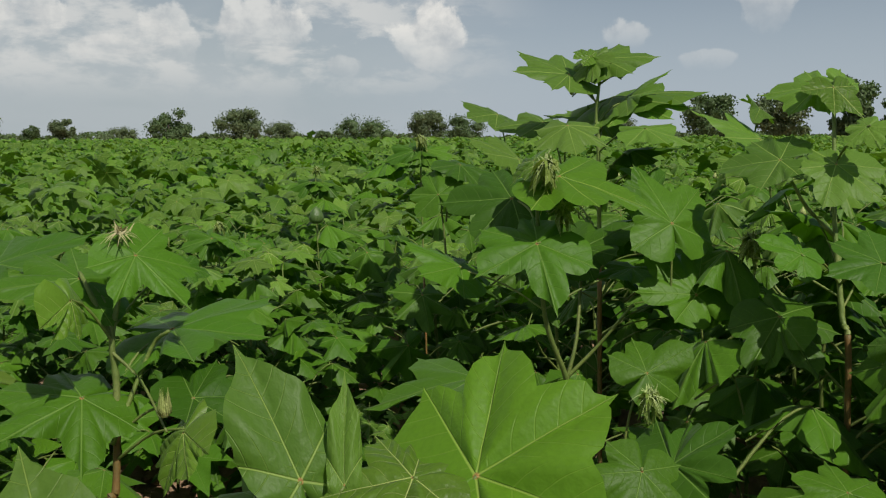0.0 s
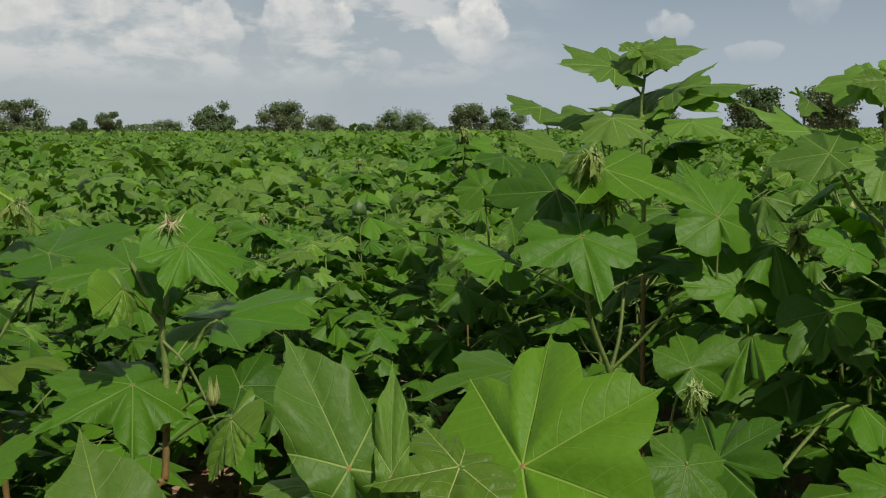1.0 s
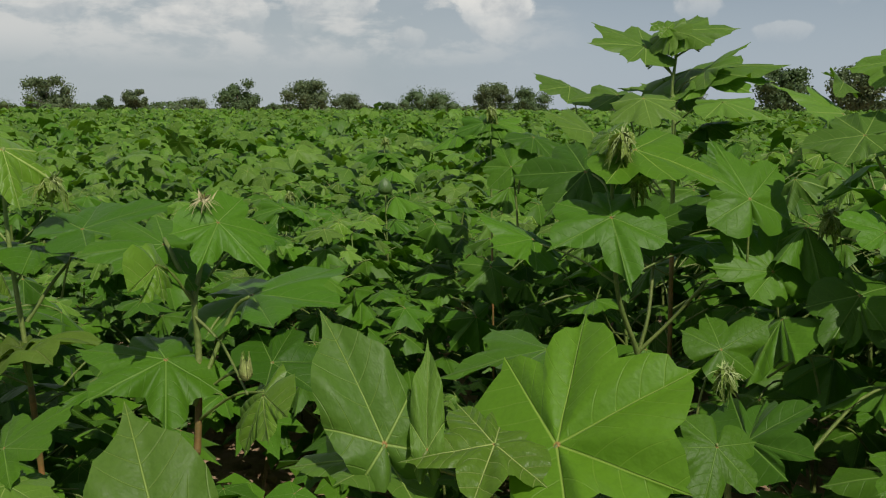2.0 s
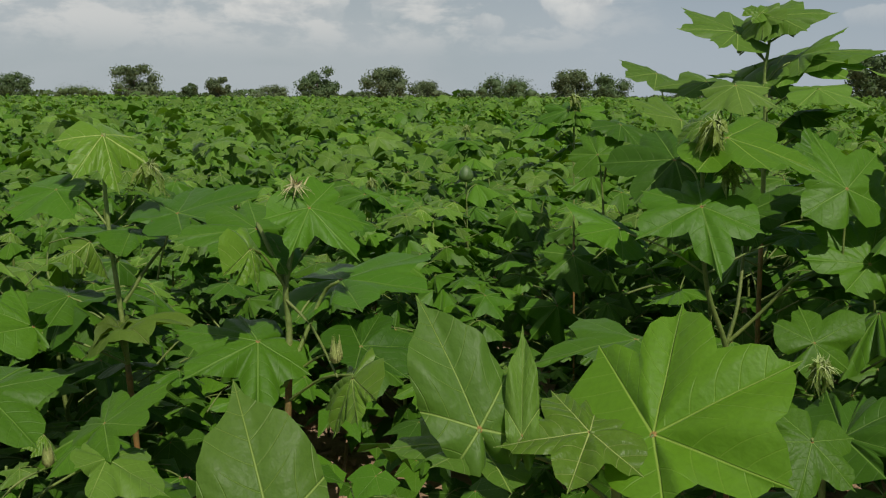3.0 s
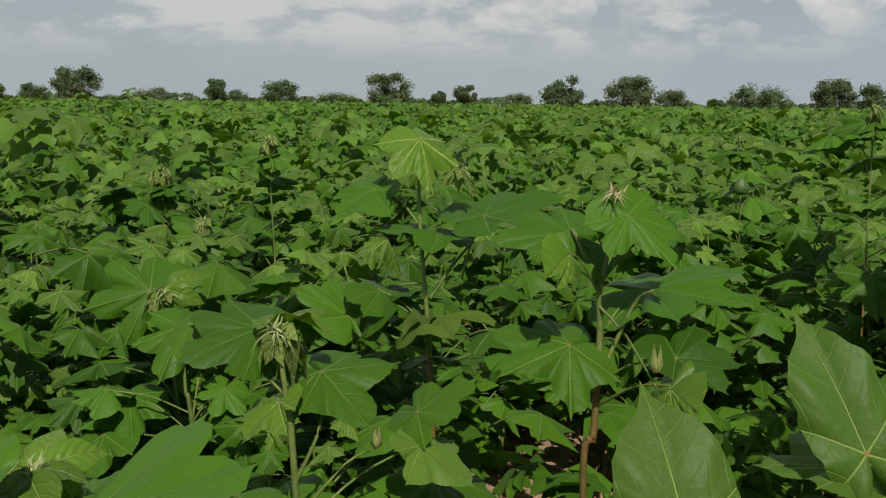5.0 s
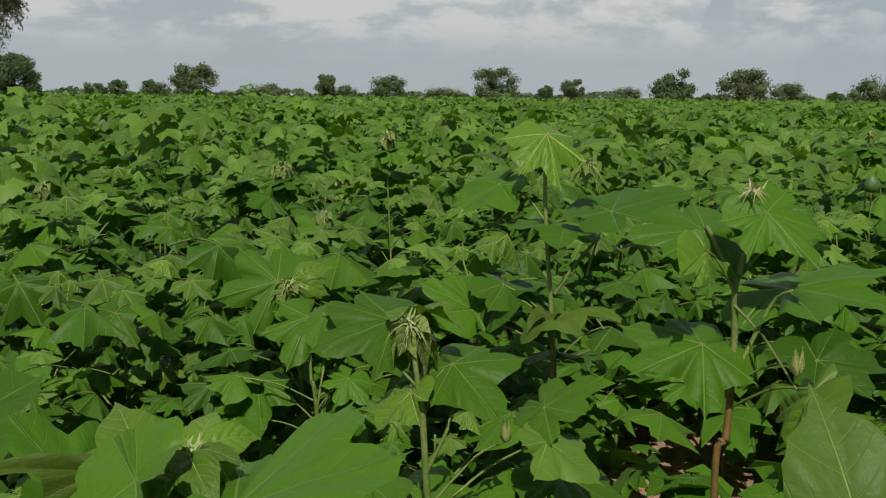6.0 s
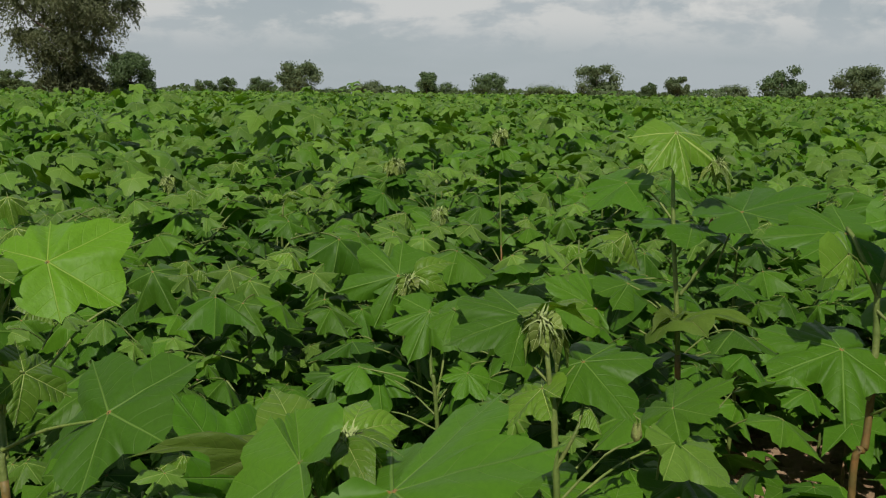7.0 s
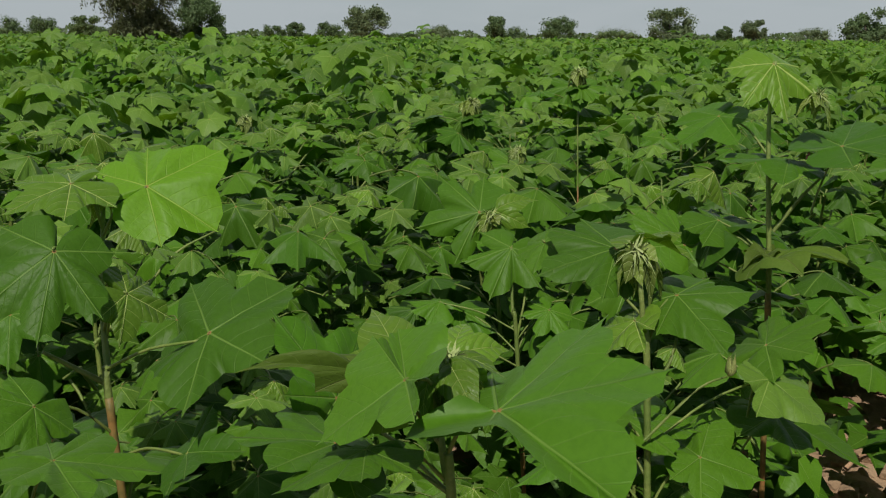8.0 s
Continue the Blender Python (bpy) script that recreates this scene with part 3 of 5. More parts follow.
shaped_leaf(plant, -0.399, 0.935, 0.716, 0.103, 148, -7, -25, (-112, 0.68, 0.12), (-55, 0.96, 0.23), (0, 0.96, 0.14), (55, 0.95, 0.17), (112, 0.72, 0.19), cleft=1)
shaped_leaf(plant, -0.331, 1.028, 0.770, 0.130, -99, 9, 13, (-130, 0.77, 0.08), (-51, 1.07, 0.11), (1, 0.88, 0.19), (55, 0.86, 0.04), (112, 0.74, 0.16))
shaped_leaf(plant, -0.393, 0.906, 0.823, 0.056, -90, -61, 8, (-81, 0.74, 0.24), (-58, 0.82, 0.28), (1, 0.72, 0.25), (57, 0.96, 0.24), (75, 0.84, 0.27), kind="young")
shaped_leaf(plant, -0.279, 0.924, 0.719, 0.078, -66, 4, 22, (-95, 0.79, 0.03), (-61, 0.98, 0.04), (0, 0.97, 0.18), (53, 0.89, 0.10), (107, 0.63, -0.10))
shaped_leaf(plant, -0.273, 0.868, 0.701, 0.071, 124, -52, 1, (-87, 0.75, 0.16), (-58, 0.89, 0.15), (-1, 0.88, 0.28), (49, 0.93, 0.21), (112, 0.74, 0.16), kind="young")
shaped_leaf(plant, -0.323, 1.063, 0.837, 0.034, -64, -17, 36, (-112, 0.74, 0.16), (-65, 0.90, 0.13), (-0, 0.98, 0.16), (66, 0.80, 0.12), (112, 0.74, 0.16))
shoot_tip(plant, -0.36, 0.96, 0.886, 0.032, 0)
square_bud(plant, -0.286, 0.855, 0.720, 0.035)
branch(plant, 0.0020, (-0.372, 0.955, 0.759), (-0.337, 0.937, 0.734), (-0.285, 0.856, 0.705))
branch(plant, 0.0035, (-0.372, 0.957, 0.772), (-0.401, 0.969, 0.826), (-0.416, 0.987, 0.840))
branch(plant, 0.0030, (-0.371, 0.940, 0.664), (-0.338, 0.974, 0.759), (-0.314, 0.963, 0.781))
skirt(plant, 5, 0.20, 0.50, 0.08, -40, 1, 60)
plant = hero_plant("near cotton plant with large bright green leaves", (0.007, 0.604, 0.000), (-0.013, 0.574, 0.717), (-0.023, 0.569, 0.758))
shaped_leaf(plant, 0.006, 0.526, 0.785, 0.095, -86, 34, 35, (-93, 0.87, 0.03), (-55, 1.05, 0.08), (-1, 1.01, 0.14), (52, 0.88, 0.13), (105, 0.54, -0.08), kind="fresh")
shaped_leaf(plant, -0.031, 0.526, 0.784, 0.057, 103, -2, -20, (-125, 0.75, 0.09), (-64, 0.84, 0.12), (0, 1.02, 0.14), (72, 0.88, 0.08), (109, 0.74, 0.17), kind="young")
shaped_leaf(plant, -0.099, 0.545, 0.766, 0.065, 102, 11, -2, (-112, 0.74, 0.16), (-54, 0.87, 0.05), (-1, 0.94, 0.24), (58, 0.93, 0.07), (112, 0.74, 0.16), kind="top")
shaped_leaf(plant, 0.009, 0.939, 0.737, 0.115, 98, 2, -1, (-112, 0.74, 0.16), (-56, 0.86, 0.01), (-1, 1.00, 0.29), (60, 0.92, 0.02), (112, 0.74, 0.16))
leaf(plant, -0.097, 0.525, 0.782, 0.090, 51, 52, -27, "heart", 0.72)
leaf(plant, -0.170, 0.366, 0.784, 0.073, 41, 51, -16, "heart", 0.92)
leaf(plant, -0.071, 0.522, 0.780, 0.068, 6, 56, -1, "heart", 0.34)
skirt(plant, 7, 0.30, 0.68, 0.10, 20, 2)
plant = hero_plant("low cotton plant with spreading leaves and a fuzzy young shoot", (0.197, 0.873, 0.000), (0.177, 0.843, 0.608), (0.167, 0.847, 0.666))
shaped_leaf(plant, 0.154, 0.793, 0.691, 0.059, 159, -38, -25, (-125, 0.74, 0.12), (-61, 0.89, 0.13), (-1, 1.01, 0.16), (66, 0.88, 0.10), (121, 0.72, 0.12))
shaped_leaf(plant, 0.193, 0.847, 0.678, 0.081, -88, 38, 19, (-78, 0.87, 0.02), (-54, 0.84, 0.25), (-1, 0.92, 0.13), (55, 0.88, 0.13), (83, 0.72, 0.11))
shaped_leaf(plant, 0.365, 0.868, 0.643, 0.063, 58, 16, -19, (-112, 0.74, 0.16), (-57, 0.90, 0.16), (1, 0.92, 0.12), (53, 0.90, 0.19), (112, 0.76, 0.13))
shoot_tip(plant, 0.181, 0.900, 0.730, 0.028)
skirt(plant, 8, 0.25, 0.62, 0.10, -20, 3)
plant = hero_plant("forked cotton plant with long stems and drooping leaves", (0.165, 1.290, 0.000), (0.145, 1.260, 0.581), (0.139, 1.260, 0.649), (0.106, 1.233, 0.745), (0.093, 1.213, 0.891), (0.094, 1.196, 0.953))
shaped_leaf(plant, 0.305, 1.226, 0.775, 0.099, 64, 49, -34, (-101, 0.62, -0.02), (-53, 0.88, 0.13), (0, 1.00, 0.15), (55, 1.07, 0.05), (95, 0.77, 0.11))
shaped_leaf(plant, 0.385, 1.137, 0.763, 0.095, -153, -37, 15, (-102, 0.72, 0.23), (-59, 0.84, 0.17), (1, 1.01, 0.18), (56, 0.99, 0.23), (103, 0.69, 0.18), cleft=2)
shaped_leaf(plant, 0.218, 1.104, 0.700, 0.071, -60, 21, 46, (-112, 0.74, 0.16), (-63, 0.83, 0.24), (0, 1.27, 0.05), (61, 0.70, 0.25), (112, 0.74, 0.16))
shaped_leaf(plant, 0.090, 1.169, 0.850, 0.104, 115, -21, -31, (-121, 0.78, 0.12), (-68, 1.03, 0.24), (1, 0.92, 0.08), (64, 0.84, 0.12), (120, 0.72, 0.19), cleft=1)
shaped_leaf(plant, 0.165, 1.321, 0.826, 0.087, -75, 33, 20, (-112, 0.74, 0.16), (-74, 0.97, 0.07), (2, 1.14, 0.20), (67, 0.72, 0.03), (112, 0.74, 0.16))
shaped_leaf(plant, 0.234, 1.307, 0.800, 0.072, 89, 1, -8, (-112, 0.74, 0.16), (-55, 0.88, 0.05), (-1, 0.94, 0.26), (58, 0.92, 0.06), (112, 0.74, 0.16))
shaped_leaf(plant, -0.007, 1.288, 0.805, 0.095, 86, 30, -10, (-112, 0.74, 0.16), (-59, 0.89, 0.18), (0, 1.01, 0.10), (57, 0.89, 0.20), (112, 0.74, 0.16))
shaped_leaf(plant, 0.121, 1.213, 0.933, 0.115, -94, -6, 19, (-112, 0.74, 0.16), (-63, 0.92, 0.04), (1, 1.05, 0.27), (58, 0.84, 0.03), (112, 0.74, 0.16), kind="fresh")
shaped_leaf(plant, 0.153, 1.412, 1.001, 0.078, -176, -27, 4, (-108, 0.74, 0.22), (-53, 0.90, 0.24), (-1, 1.00, 0.15), (54, 0.91, 0.21), (114, 0.67, 0.20), kind="top")
shaped_leaf(plant, 0.145, 1.744, 1.012, 0.093, 84, 5, -21, (-112, 0.74, 0.16), (-59, 0.85, 0.09), (-0, 1.04, 0.22), (62, 0.90, 0.09), (112, 0.74, 0.16), kind="top")
shaped_leaf(plant, 0.066, 1.948, 1.032, 0.087, 74, 27, -13, (-112, 0.74, 0.16), (-58, 0.90, 0.18), (0, 0.99, 0.12), (56, 0.89, 0.19), (112, 0.74, 0.16), kind="top")
shaped_leaf(plant, 0.088, 1.547, 0.948, 0.099, 88, 35, -15, (-112, 0.74, 0.16), (-51, 0.92, 0.07), (-0, 0.92, 0.20), (52, 0.97, 0.10), (112, 0.74, 0.16), kind="top")
shaped_leaf(plant, 0.089, 1.216, 0.953, 0.047, 89, -35, -21, (-112, 0.74, 0.16), (-59, 0.87, 0.13), (-0, 0.94, 0.21), (61, 0.89, 0.14), (112, 0.74, 0.16), kind="young")
shaped_leaf(plant, -0.008, 1.449, 0.942, 0.069, -134, -22, 3, (-112, 0.74, 0.16), (-57, 0.98, 0.10), (3, 0.88, 0.23), (45, 0.89, 0.09), (112, 0.74, 0.16))
shaped_leaf(plant, -0.041, 1.397, 0.899, 0.066, 23, 38, -25, (-112, 0.74, 0.16), (-52, 0.82, 0.17), (-1, 1.04, 0.13), (58, 0.88, 0.18), (109, 0.75, 0.14))
shaped_leaf(plant, 0.064, 1.296, 0.899, 0.105, 78, 2, -37, (-112, 0.74, 0.16), (-61, 0.86, 0.16), (-0, 1.07, 0.16), (62, 0.89, 0.15), (112, 0.74, 0.16))
shaped_leaf(plant, 0.271, 1.226, 0.870, 0.098, 26, 55, -1, (-112, 0.74, 0.16), (-47, 0.83, 0.02), (-1, 1.00, 0.21), (53, 0.98, 0.08), (112, 0.74, 0.16))
shaped_leaf(plant, 0.289, 1.469, 0.893, 0.067, -34, 33, 62, (-112, 0.74, 0.16), (-57, 0.86, 0.17), (3, 1.10, -0.00), (43, 0.74, 0.36), (112, 0.74, 0.16))
branch(plant, 0.0030, (0.139, 1.260, 0.651), (0.153, 1.272, 0.706), (0.162, 1.305, 0.780), (0.168, 1.341, 0.832))
branch(plant, 0.0030, (0.139, 1.261, 0.654), (0.182, 1.257, 0.701), (0.224, 1.241, 0.759))
shoot_tip(plant, 0.102, 1.175, 0.951, 0.040)
shoot_tip(plant, 0.124, 1.191, 0.895, 0.028)
shoot_tip(plant, 0.378, 1.237, 0.850, 0.035)
skirt(plant, 9, 0.25, 0.60, 0.12, 0, 4)
plant = hero_plant("tallest cotton plant with buds among its top leaves", (0.248, 1.632, 0.000), (0.228, 1.602, 0.900), (0.222, 1.604, 1.010), (0.227, 1.601, 1.081))
shaped_leaf(plant, 0.176, 1.607, 1.089, 0.111, 109, 15, -29, (-75, 0.69, 0.04), (-57, 0.88, 0.07), (-1, 0.90, 0.21), (51, 1.04, 0.15), (96, 0.80, -0.01), kind="top")
shaped_leaf(plant, 0.233, 1.608, 1.115, 0.092, -94, 12, 27, (-112, 0.74, 0.16), (-62, 0.90, 0.10), (1, 1.05, 0.20), (60, 0.85, 0.10), (112, 0.74, 0.16), kind="top")
shaped_leaf(plant, 0.214, 1.590, 1.114, 0.061, 88, -38, -27, (-112, 0.74, 0.16), (-56, 0.92, 0.19), (-0, 0.92, 0.17), (57, 0.88, 0.18), (112, 0.74, 0.16), kind="top")
shaped_leaf(plant, 0.209, 1.590, 1.118, 0.041, 41, 24, -18, (-112, 0.74, 0.16), (-59, 0.75, 0.11), (-1, 1.04, 0.17), (62, 0.93, 0.14), (112, 0.74, 0.16), kind="young")
shaped_leaf(plant, 0.262, 1.678, 1.054, 0.160, -100, 15, 12, (-112, 0.74, 0.16), (-55, 0.92, 0.10), (0, 1.02, 0.23), (54, 0.91, 0.10), (112, 0.74, 0.16), kind="top")
shaped_leaf(plant, 0.279, 1.635, 1.052, 0.089, -93, 38, 9, (-112, 0.74, 0.16), (-56, 0.90, 0.17), (-0, 1.00, 0.11), (57, 0.89, 0.13), (112, 0.74, 0.16), kind="top")
shaped_leaf(plant, 0.278, 1.656, 1.045, 0.127, -96, 6, 15, (-112, 0.74, 0.16), (-53, 0.94, 0.14), (0, 0.95, 0.20), (52, 0.94, 0.14), (112, 0.74, 0.16), kind="top")
shaped_leaf(plant, 0.431, 1.385, 0.979, 0.106, 81, 33, -17, (-112, 0.74, 0.16), (-57, 0.88, 0.07), (-0, 1.02, 0.18), (57, 0.92, 0.09), (112, 0.74, 0.16), kind="top")
shaped_leaf(plant, 0.290, 1.523, 0.997, 0.085, -103, -5, 16, (-112, 0.74, 0.16), (-58, 0.92, 0.07), (0, 0.98, 0.25), (56, 0.88, 0.07), (112, 0.74, 0.16), kind="top")
shaped_leaf(plant, 0.245, 1.732, 1.018, 0.104, 91, 13, -15, (-112, 0.74, 0.16), (-55, 0.91, 0.14), (-0, 0.98, 0.17), (55, 0.92, 0.15), (112, 0.74, 0.16), kind="top")
square_bud(plant, 0.181, 1.608, 1.055, 0.020)
square_bud(plant, 0.259, 1.576, 1.081, 0.022)
branch(plant, 0.0020, (0.222, 1.603, 1.043), (0.198, 1.606, 1.063), (0.181, 1.608, 1.052))
branch(plant, 0.0020, (0.226, 1.602, 1.072), (0.247, 1.588, 1.085), (0.259, 1.576, 1.079))
skirt(plant, 12, 0.40, 0.95, 0.13, -10, 5)
skirt(plant, 10, 0.60, 0.98, 0.17, 0, 31, 110)
plant = hero_plant("tall leafy cotton plant with a thick green stem", (0.492, 1.166, 0.000), (0.472, 1.136, 0.664), (0.470, 1.159, 0.759), (0.467, 1.187, 0.870), (0.471, 1.212, 0.983), (0.475, 1.230, 1.041))
shaped_leaf(plant, 0.467, 1.211, 1.044, 0.057, 166, -35, -19, (-126, 0.73, 0.06), (-54, 0.96, 0.24), (-0, 0.99, 0.13), (63, 0.91, 0.09), (114, 0.64, 0.17), kind="young")
shaped_leaf(plant, 0.458, 1.236, 1.047, 0.074, 59, -0, -34, (-112, 0.74, 0.16), (-62, 0.84, 0.14), (-0, 1.05, 0.16), (63, 0.89, 0.14), (112, 0.74, 0.16), kind="top")
shaped_leaf(plant, 0.487, 1.236, 1.049, 0.052, -105, -44, 41, (-112, 0.74, 0.16), (-68, 0.86, 0.16), (1, 0.97, 0.20), (65, 0.87, 0.19), (112, 0.74, 0.16), kind="top")
shaped_leaf(plant, 0.398, 1.195, 0.953, 0.078, 76, -5, -32, (-115, 0.67, -0.02), (-63, 0.82, 0.07), (1, 1.09, 0.12), (63, 0.90, 0.09), (110, 0.80, 0.01), kind="top")
shaped_leaf(plant, 0.445, 1.135, 0.949, 0.073, 148, -31, -15, (-110, 0.88, 0.08), (-61, 1.03, 0.18), (-1, 1.04, 0.20), (51, 0.68, -0.03), (136, 0.66, 0.13), kind="top")
shaped_leaf(plant, 0.467, 1.105, 0.993, 0.040, 97, -36, -24, (-123, 0.80, 0.11), (-68, 0.95, 0.20), (0, 0.91, 0.08), (71, 0.77, 0.12), (112, 0.74, 0.16), kind="top")
shaped_leaf(plant, 0.444, 1.432, 1.025, 0.050, 165, -8, -37, (-112, 0.74, 0.16), (-46, 0.75, -0.04), (-1, 1.03, 0.39), (51, 0.82, -0.14), (112, 0.74, 0.16), kind="top")
shaped_leaf(plant, 0.452, 1.016, 0.845, 0.072, 107, -1, -37, (-112, 0.74, 0.16), (-50, 0.80, 0.02), (-1, 0.98, 0.18), (57, 0.86, 0.17), (106, 0.85, 0.01))
shaped_leaf(plant, 0.440, 0.931, 0.774, 0.057, 88, -53, -20, (-112, 0.74, 0.16), (-53, 0.89, 0.12), (-2, 0.91, 0.28), (64, 0.90, 0.11), (112, 0.74, 0.16))
shaped_leaf(plant, 0.397, 1.103, 0.844, 0.057, 75, 24, -28, (-112, 0.74, 0.16), (-67, 0.84, 0.11), (0, 1.04, 0.15), (66, 0.87, 0.11), (112, 0.74, 0.16))
branch(plant, 0.0030, (0.467, 1.185, 0.856), (0.430, 1.181, 0.892), (0.408, 1.180, 0.927))
skirt(plant, 11, 0.30, 0.90, 0.13, -40, 6)
skirt(plant, 9, 0.60, 0.92, 0.17, 10, 32, 100)
plant = hero_plant("slender cotton plant with pale young leaves at its top", (-0.638, 1.151, 0.000), (-0.658, 1.121, 0.602), (-0.663, 1.119, 0.685), (-0.672, 1.115, 0.798), (-0.679, 1.121, 0.876), (-0.678, 1.125, 0.935), thick=0.80)
shaped_leaf(plant, -0.679, 1.123, 0.932, 0.082, -128, -36, 2, (-112, 0.74, 0.30), (-57, 0.96, 0.40), (2, 1.04, 0.38), (47, 0.90, 0.36), (112, 0.74, 0.30), kind="young", cleft=1)
shaped_leaf(plant, -0.751, 1.123, 0.859, 0.079, 161, -21, -7, (-98, 0.61, -0.05), (-63, 0.93, 0.20), (1, 1.04, 0.13), (59, 0.90, 0.12), (98, 0.81, 0.07))
shaped_leaf(plant, -0.659, 1.150, 0.805, 0.097, 139, 8, -7, (-106, 0.70, 0.09), (-62, 0.91, 0.21), (0, 1.04, 0.12), (57, 0.90, 0.16), (112, 0.74, 0.16))
shaped_leaf(plant, -0.766, 1.076, 0.682, 0.091, 58, 49, 5, (-90, 0.74, 0.06), (-50, 1.01, 0.11), (2, 0.86, 0.19), (44, 0.93, 0.14), (87, 0.74, 0.06))
shaped_leaf(plant, -0.736, 1.114, 0.716, 0.084, -84, -24, 7, (-120, 0.73, 0.21), (-73, 0.82, 0.09), (-0, 1.05, 0.15), (79, 0.93, 0.15), (112, 0.74, 0.16))
shaped_leaf(plant, -0.576, 0.914, 0.618, 0.080, -46, 34, 6, (-112, 0.74, 0.16), (-64, 0.90, 0.11), (0, 1.09, 0.17), (62, 0.81, 0.07), (112, 0.74, 0.16))
leaf(plant, -0.645, 1.092, 0.675, 0.111, -83, -1, 3, "old", 0.60)
leaf(plant, -0.661, 1.107, 0.678, 0.046, 166, -14, -4, "old", 0.60)
branch(plant, 0.0030, (-0.662, 1.126, 0.708), (-0.637, 1.148, 0.755), (-0.615, 1.162, 0.786))
branch(plant, 0.0020, (-0.672, 1.115, 0.794), (-0.673, 1.149, 0.806), (-0.669, 1.174, 0.807))
shoot_tip(plant, -0.624, 1.138, 0.893, 0.030)
flower_bud(plant, -0.638, 1.166, 0.804, 0.008)
skirt(plant, 6, 0.20, 0.75, 0.10, 80, 7, 60)
plant = hero_plant("cotton plant with a withered pale shoot tip", (-0.598, 0.746, 0.000), (-0.618, 0.716, 0.601), (-0.631, 0.724, 0.669), (-0.636, 0.723, 0.710), (-0.652, 0.738, 0.752))
shaped_leaf(plant, -0.688, 0.758, 0.740, 0.099, 156, -1, -26, (-90, 0.71, 0.23), (-51, 0.87, 0.11), (-1, 1.00, 0.24), (56, 0.88, 0.19), (92, 0.79, 0.16))
shaped_leaf(plant, -0.624, 0.779, 0.696, 0.091, -115, -12, 15, (-112, 0.74, 0.16), (-63, 0.95, 0.06), (2, 1.04, 0.26), (52, 0.80, 0.04), (112, 0.74, 0.16))
shaped_leaf(plant, -0.640, 0.721, 0.677, 0.057, 148, -32, 1, (-93, 0.68, 0.01), (-66, 0.89, 0.21), (-0, 0.97, 0.18), (57, 0.93, 0.10), (112, 0.74, 0.16), kind="young")
shaped_leaf(plant, -0.555, 0.879, 0.591, 0.074, -90, -22, 1, (-99, 0.76, 0.14), (-72, 0.85, 0.05), (-1, 1.11, 0.13), (72, 0.92, 0.19), (105, 0.64, -0.04), kind="top")
shaped_leaf(plant, -0.661, 0.770, 0.754, 0.063, -77, 3, -7, (-112, 0.74, 0.16), (-61, 0.87, -0.06), (1, 0.89, 0.34), (55, 0.89, -0.07), (112, 0.74, 0.16), kind="young")
shaped_leaf(plant, -0.781, 0.757, 0.733, 0.046, -168, -37, 11, (-123, 0.64, -0.04), (-60, 0.95, 0.22), (1, 0.99, 0.11), (62, 0.89, 0.09), (112, 0.74, 0.16))
shaped_leaf(plant, -0.662, 0.738, 0.562, 0.098, -50, 2, -2, (-113, 0.72, 0.26), (-53, 0.96, 0.06), (0, 0.93, 0.22), (57, 0.92, 0.20), (104, 0.72, 0.10))
shaped_leaf(plant, -0.578, 0.765, 0.529, 0.074, -63, -8, 19, (-123, 0.68, 0.32), (-83, 1.11, -0.04), (-0, 0.96, 0.15), (84, 0.81, 0.13), (124, 0.69, 0.03))
shaped_leaf(plant, -0.567, 0.943, 0.525, 0.105, -78, -11, -3, (-112, 0.74, 0.16), (-62, 0.88, 0.11), (0, 1.08, 0.21), (60, 0.86, 0.09), (112, 0.74, 0.16))
shoot_tip(plant, -0.645, 0.729, 0.749, 0.045)
square_bud(plant, -0.558, 0.779, 0.622, 0.030)
branch(plant, 0.0018, (-0.611, 0.702, 0.559), (-0.576, 0.744, 0.612), (-0.558, 0.779, 0.622))
branch(plant, 0.0025, (-0.617, 0.715, 0.596), (-0.603, 0.729, 0.635), (-0.606, 0.750, 0.658))
skirt(plant, 8, 0.25, 0.60, 0.10, 35, 8)
plant = hero_plant("cotton plant with wide leaves and a pale fuzzy shoot tip", (-0.563, 0.397, 0.000), (-0.583, 0.367, 0.616), (-0.589, 0.367, 0.646), (-0.605, 0.373, 0.701), (-0.611, 0.381, 0.728))
shaped_leaf(plant, -0.529, 0.348, 0.722, 0.134, -56, 25, 3, (-98, 0.77, 0.06), (-52, 1.02, 0.02), (-0, 0.88, 0.11), (58, 0.96, 0.26), (90, 0.63, -0.21))
shaped_leaf(plant, -0.580, 0.314, 0.740, 0.076, 144, -30, -6, (-116, 0.63, -0.20), (-83, 0.76, -0.04), (1, 0.96, 0.09), (86, 1.00, -0.06), (102, 0.82, -0.07))
shaped_leaf(plant, -0.705, 0.366, 0.678, 0.081, 111, 57, -10, (-112, 0.74, 0.16), (-63, 0.72, -0.04), (-0, 1.11, 0.17), (64, 0.98, 0.04), (112, 0.74, 0.16))
shaped_leaf(plant, -0.641, 0.307, 0.679, 0.079, 135, 18, -1, (-112, 0.74, 0.16), (-52, 0.89, 0.08), (-0, 0.93, 0.22), (55, 0.95, 0.11), (112, 0.74, 0.16))
shaped_leaf(plant, -0.599, 0.296, 0.691, 0.064, 157, -5, 11, (-112, 0.74, 0.16), (-66, 0.86, 0.07), (-0, 1.06, 0.19), (66, 0.84, 0.10), (112, 0.74, 0.16))
leaf(plant, -0.620, 0.357, 0.718, 0.067, 67, 29, -15, "young")
leaf(plant, -0.648, 0.343, 0.717, 0.087, 145, 7, -35, "old", 0.28)
leaf(plant, -0.596, 0.373, 0.735, 0.054, -113, -28, 24, "young")
leaf(plant, -0.606, 0.391, 0.731, 0.043, -22, -2, 40, "young")
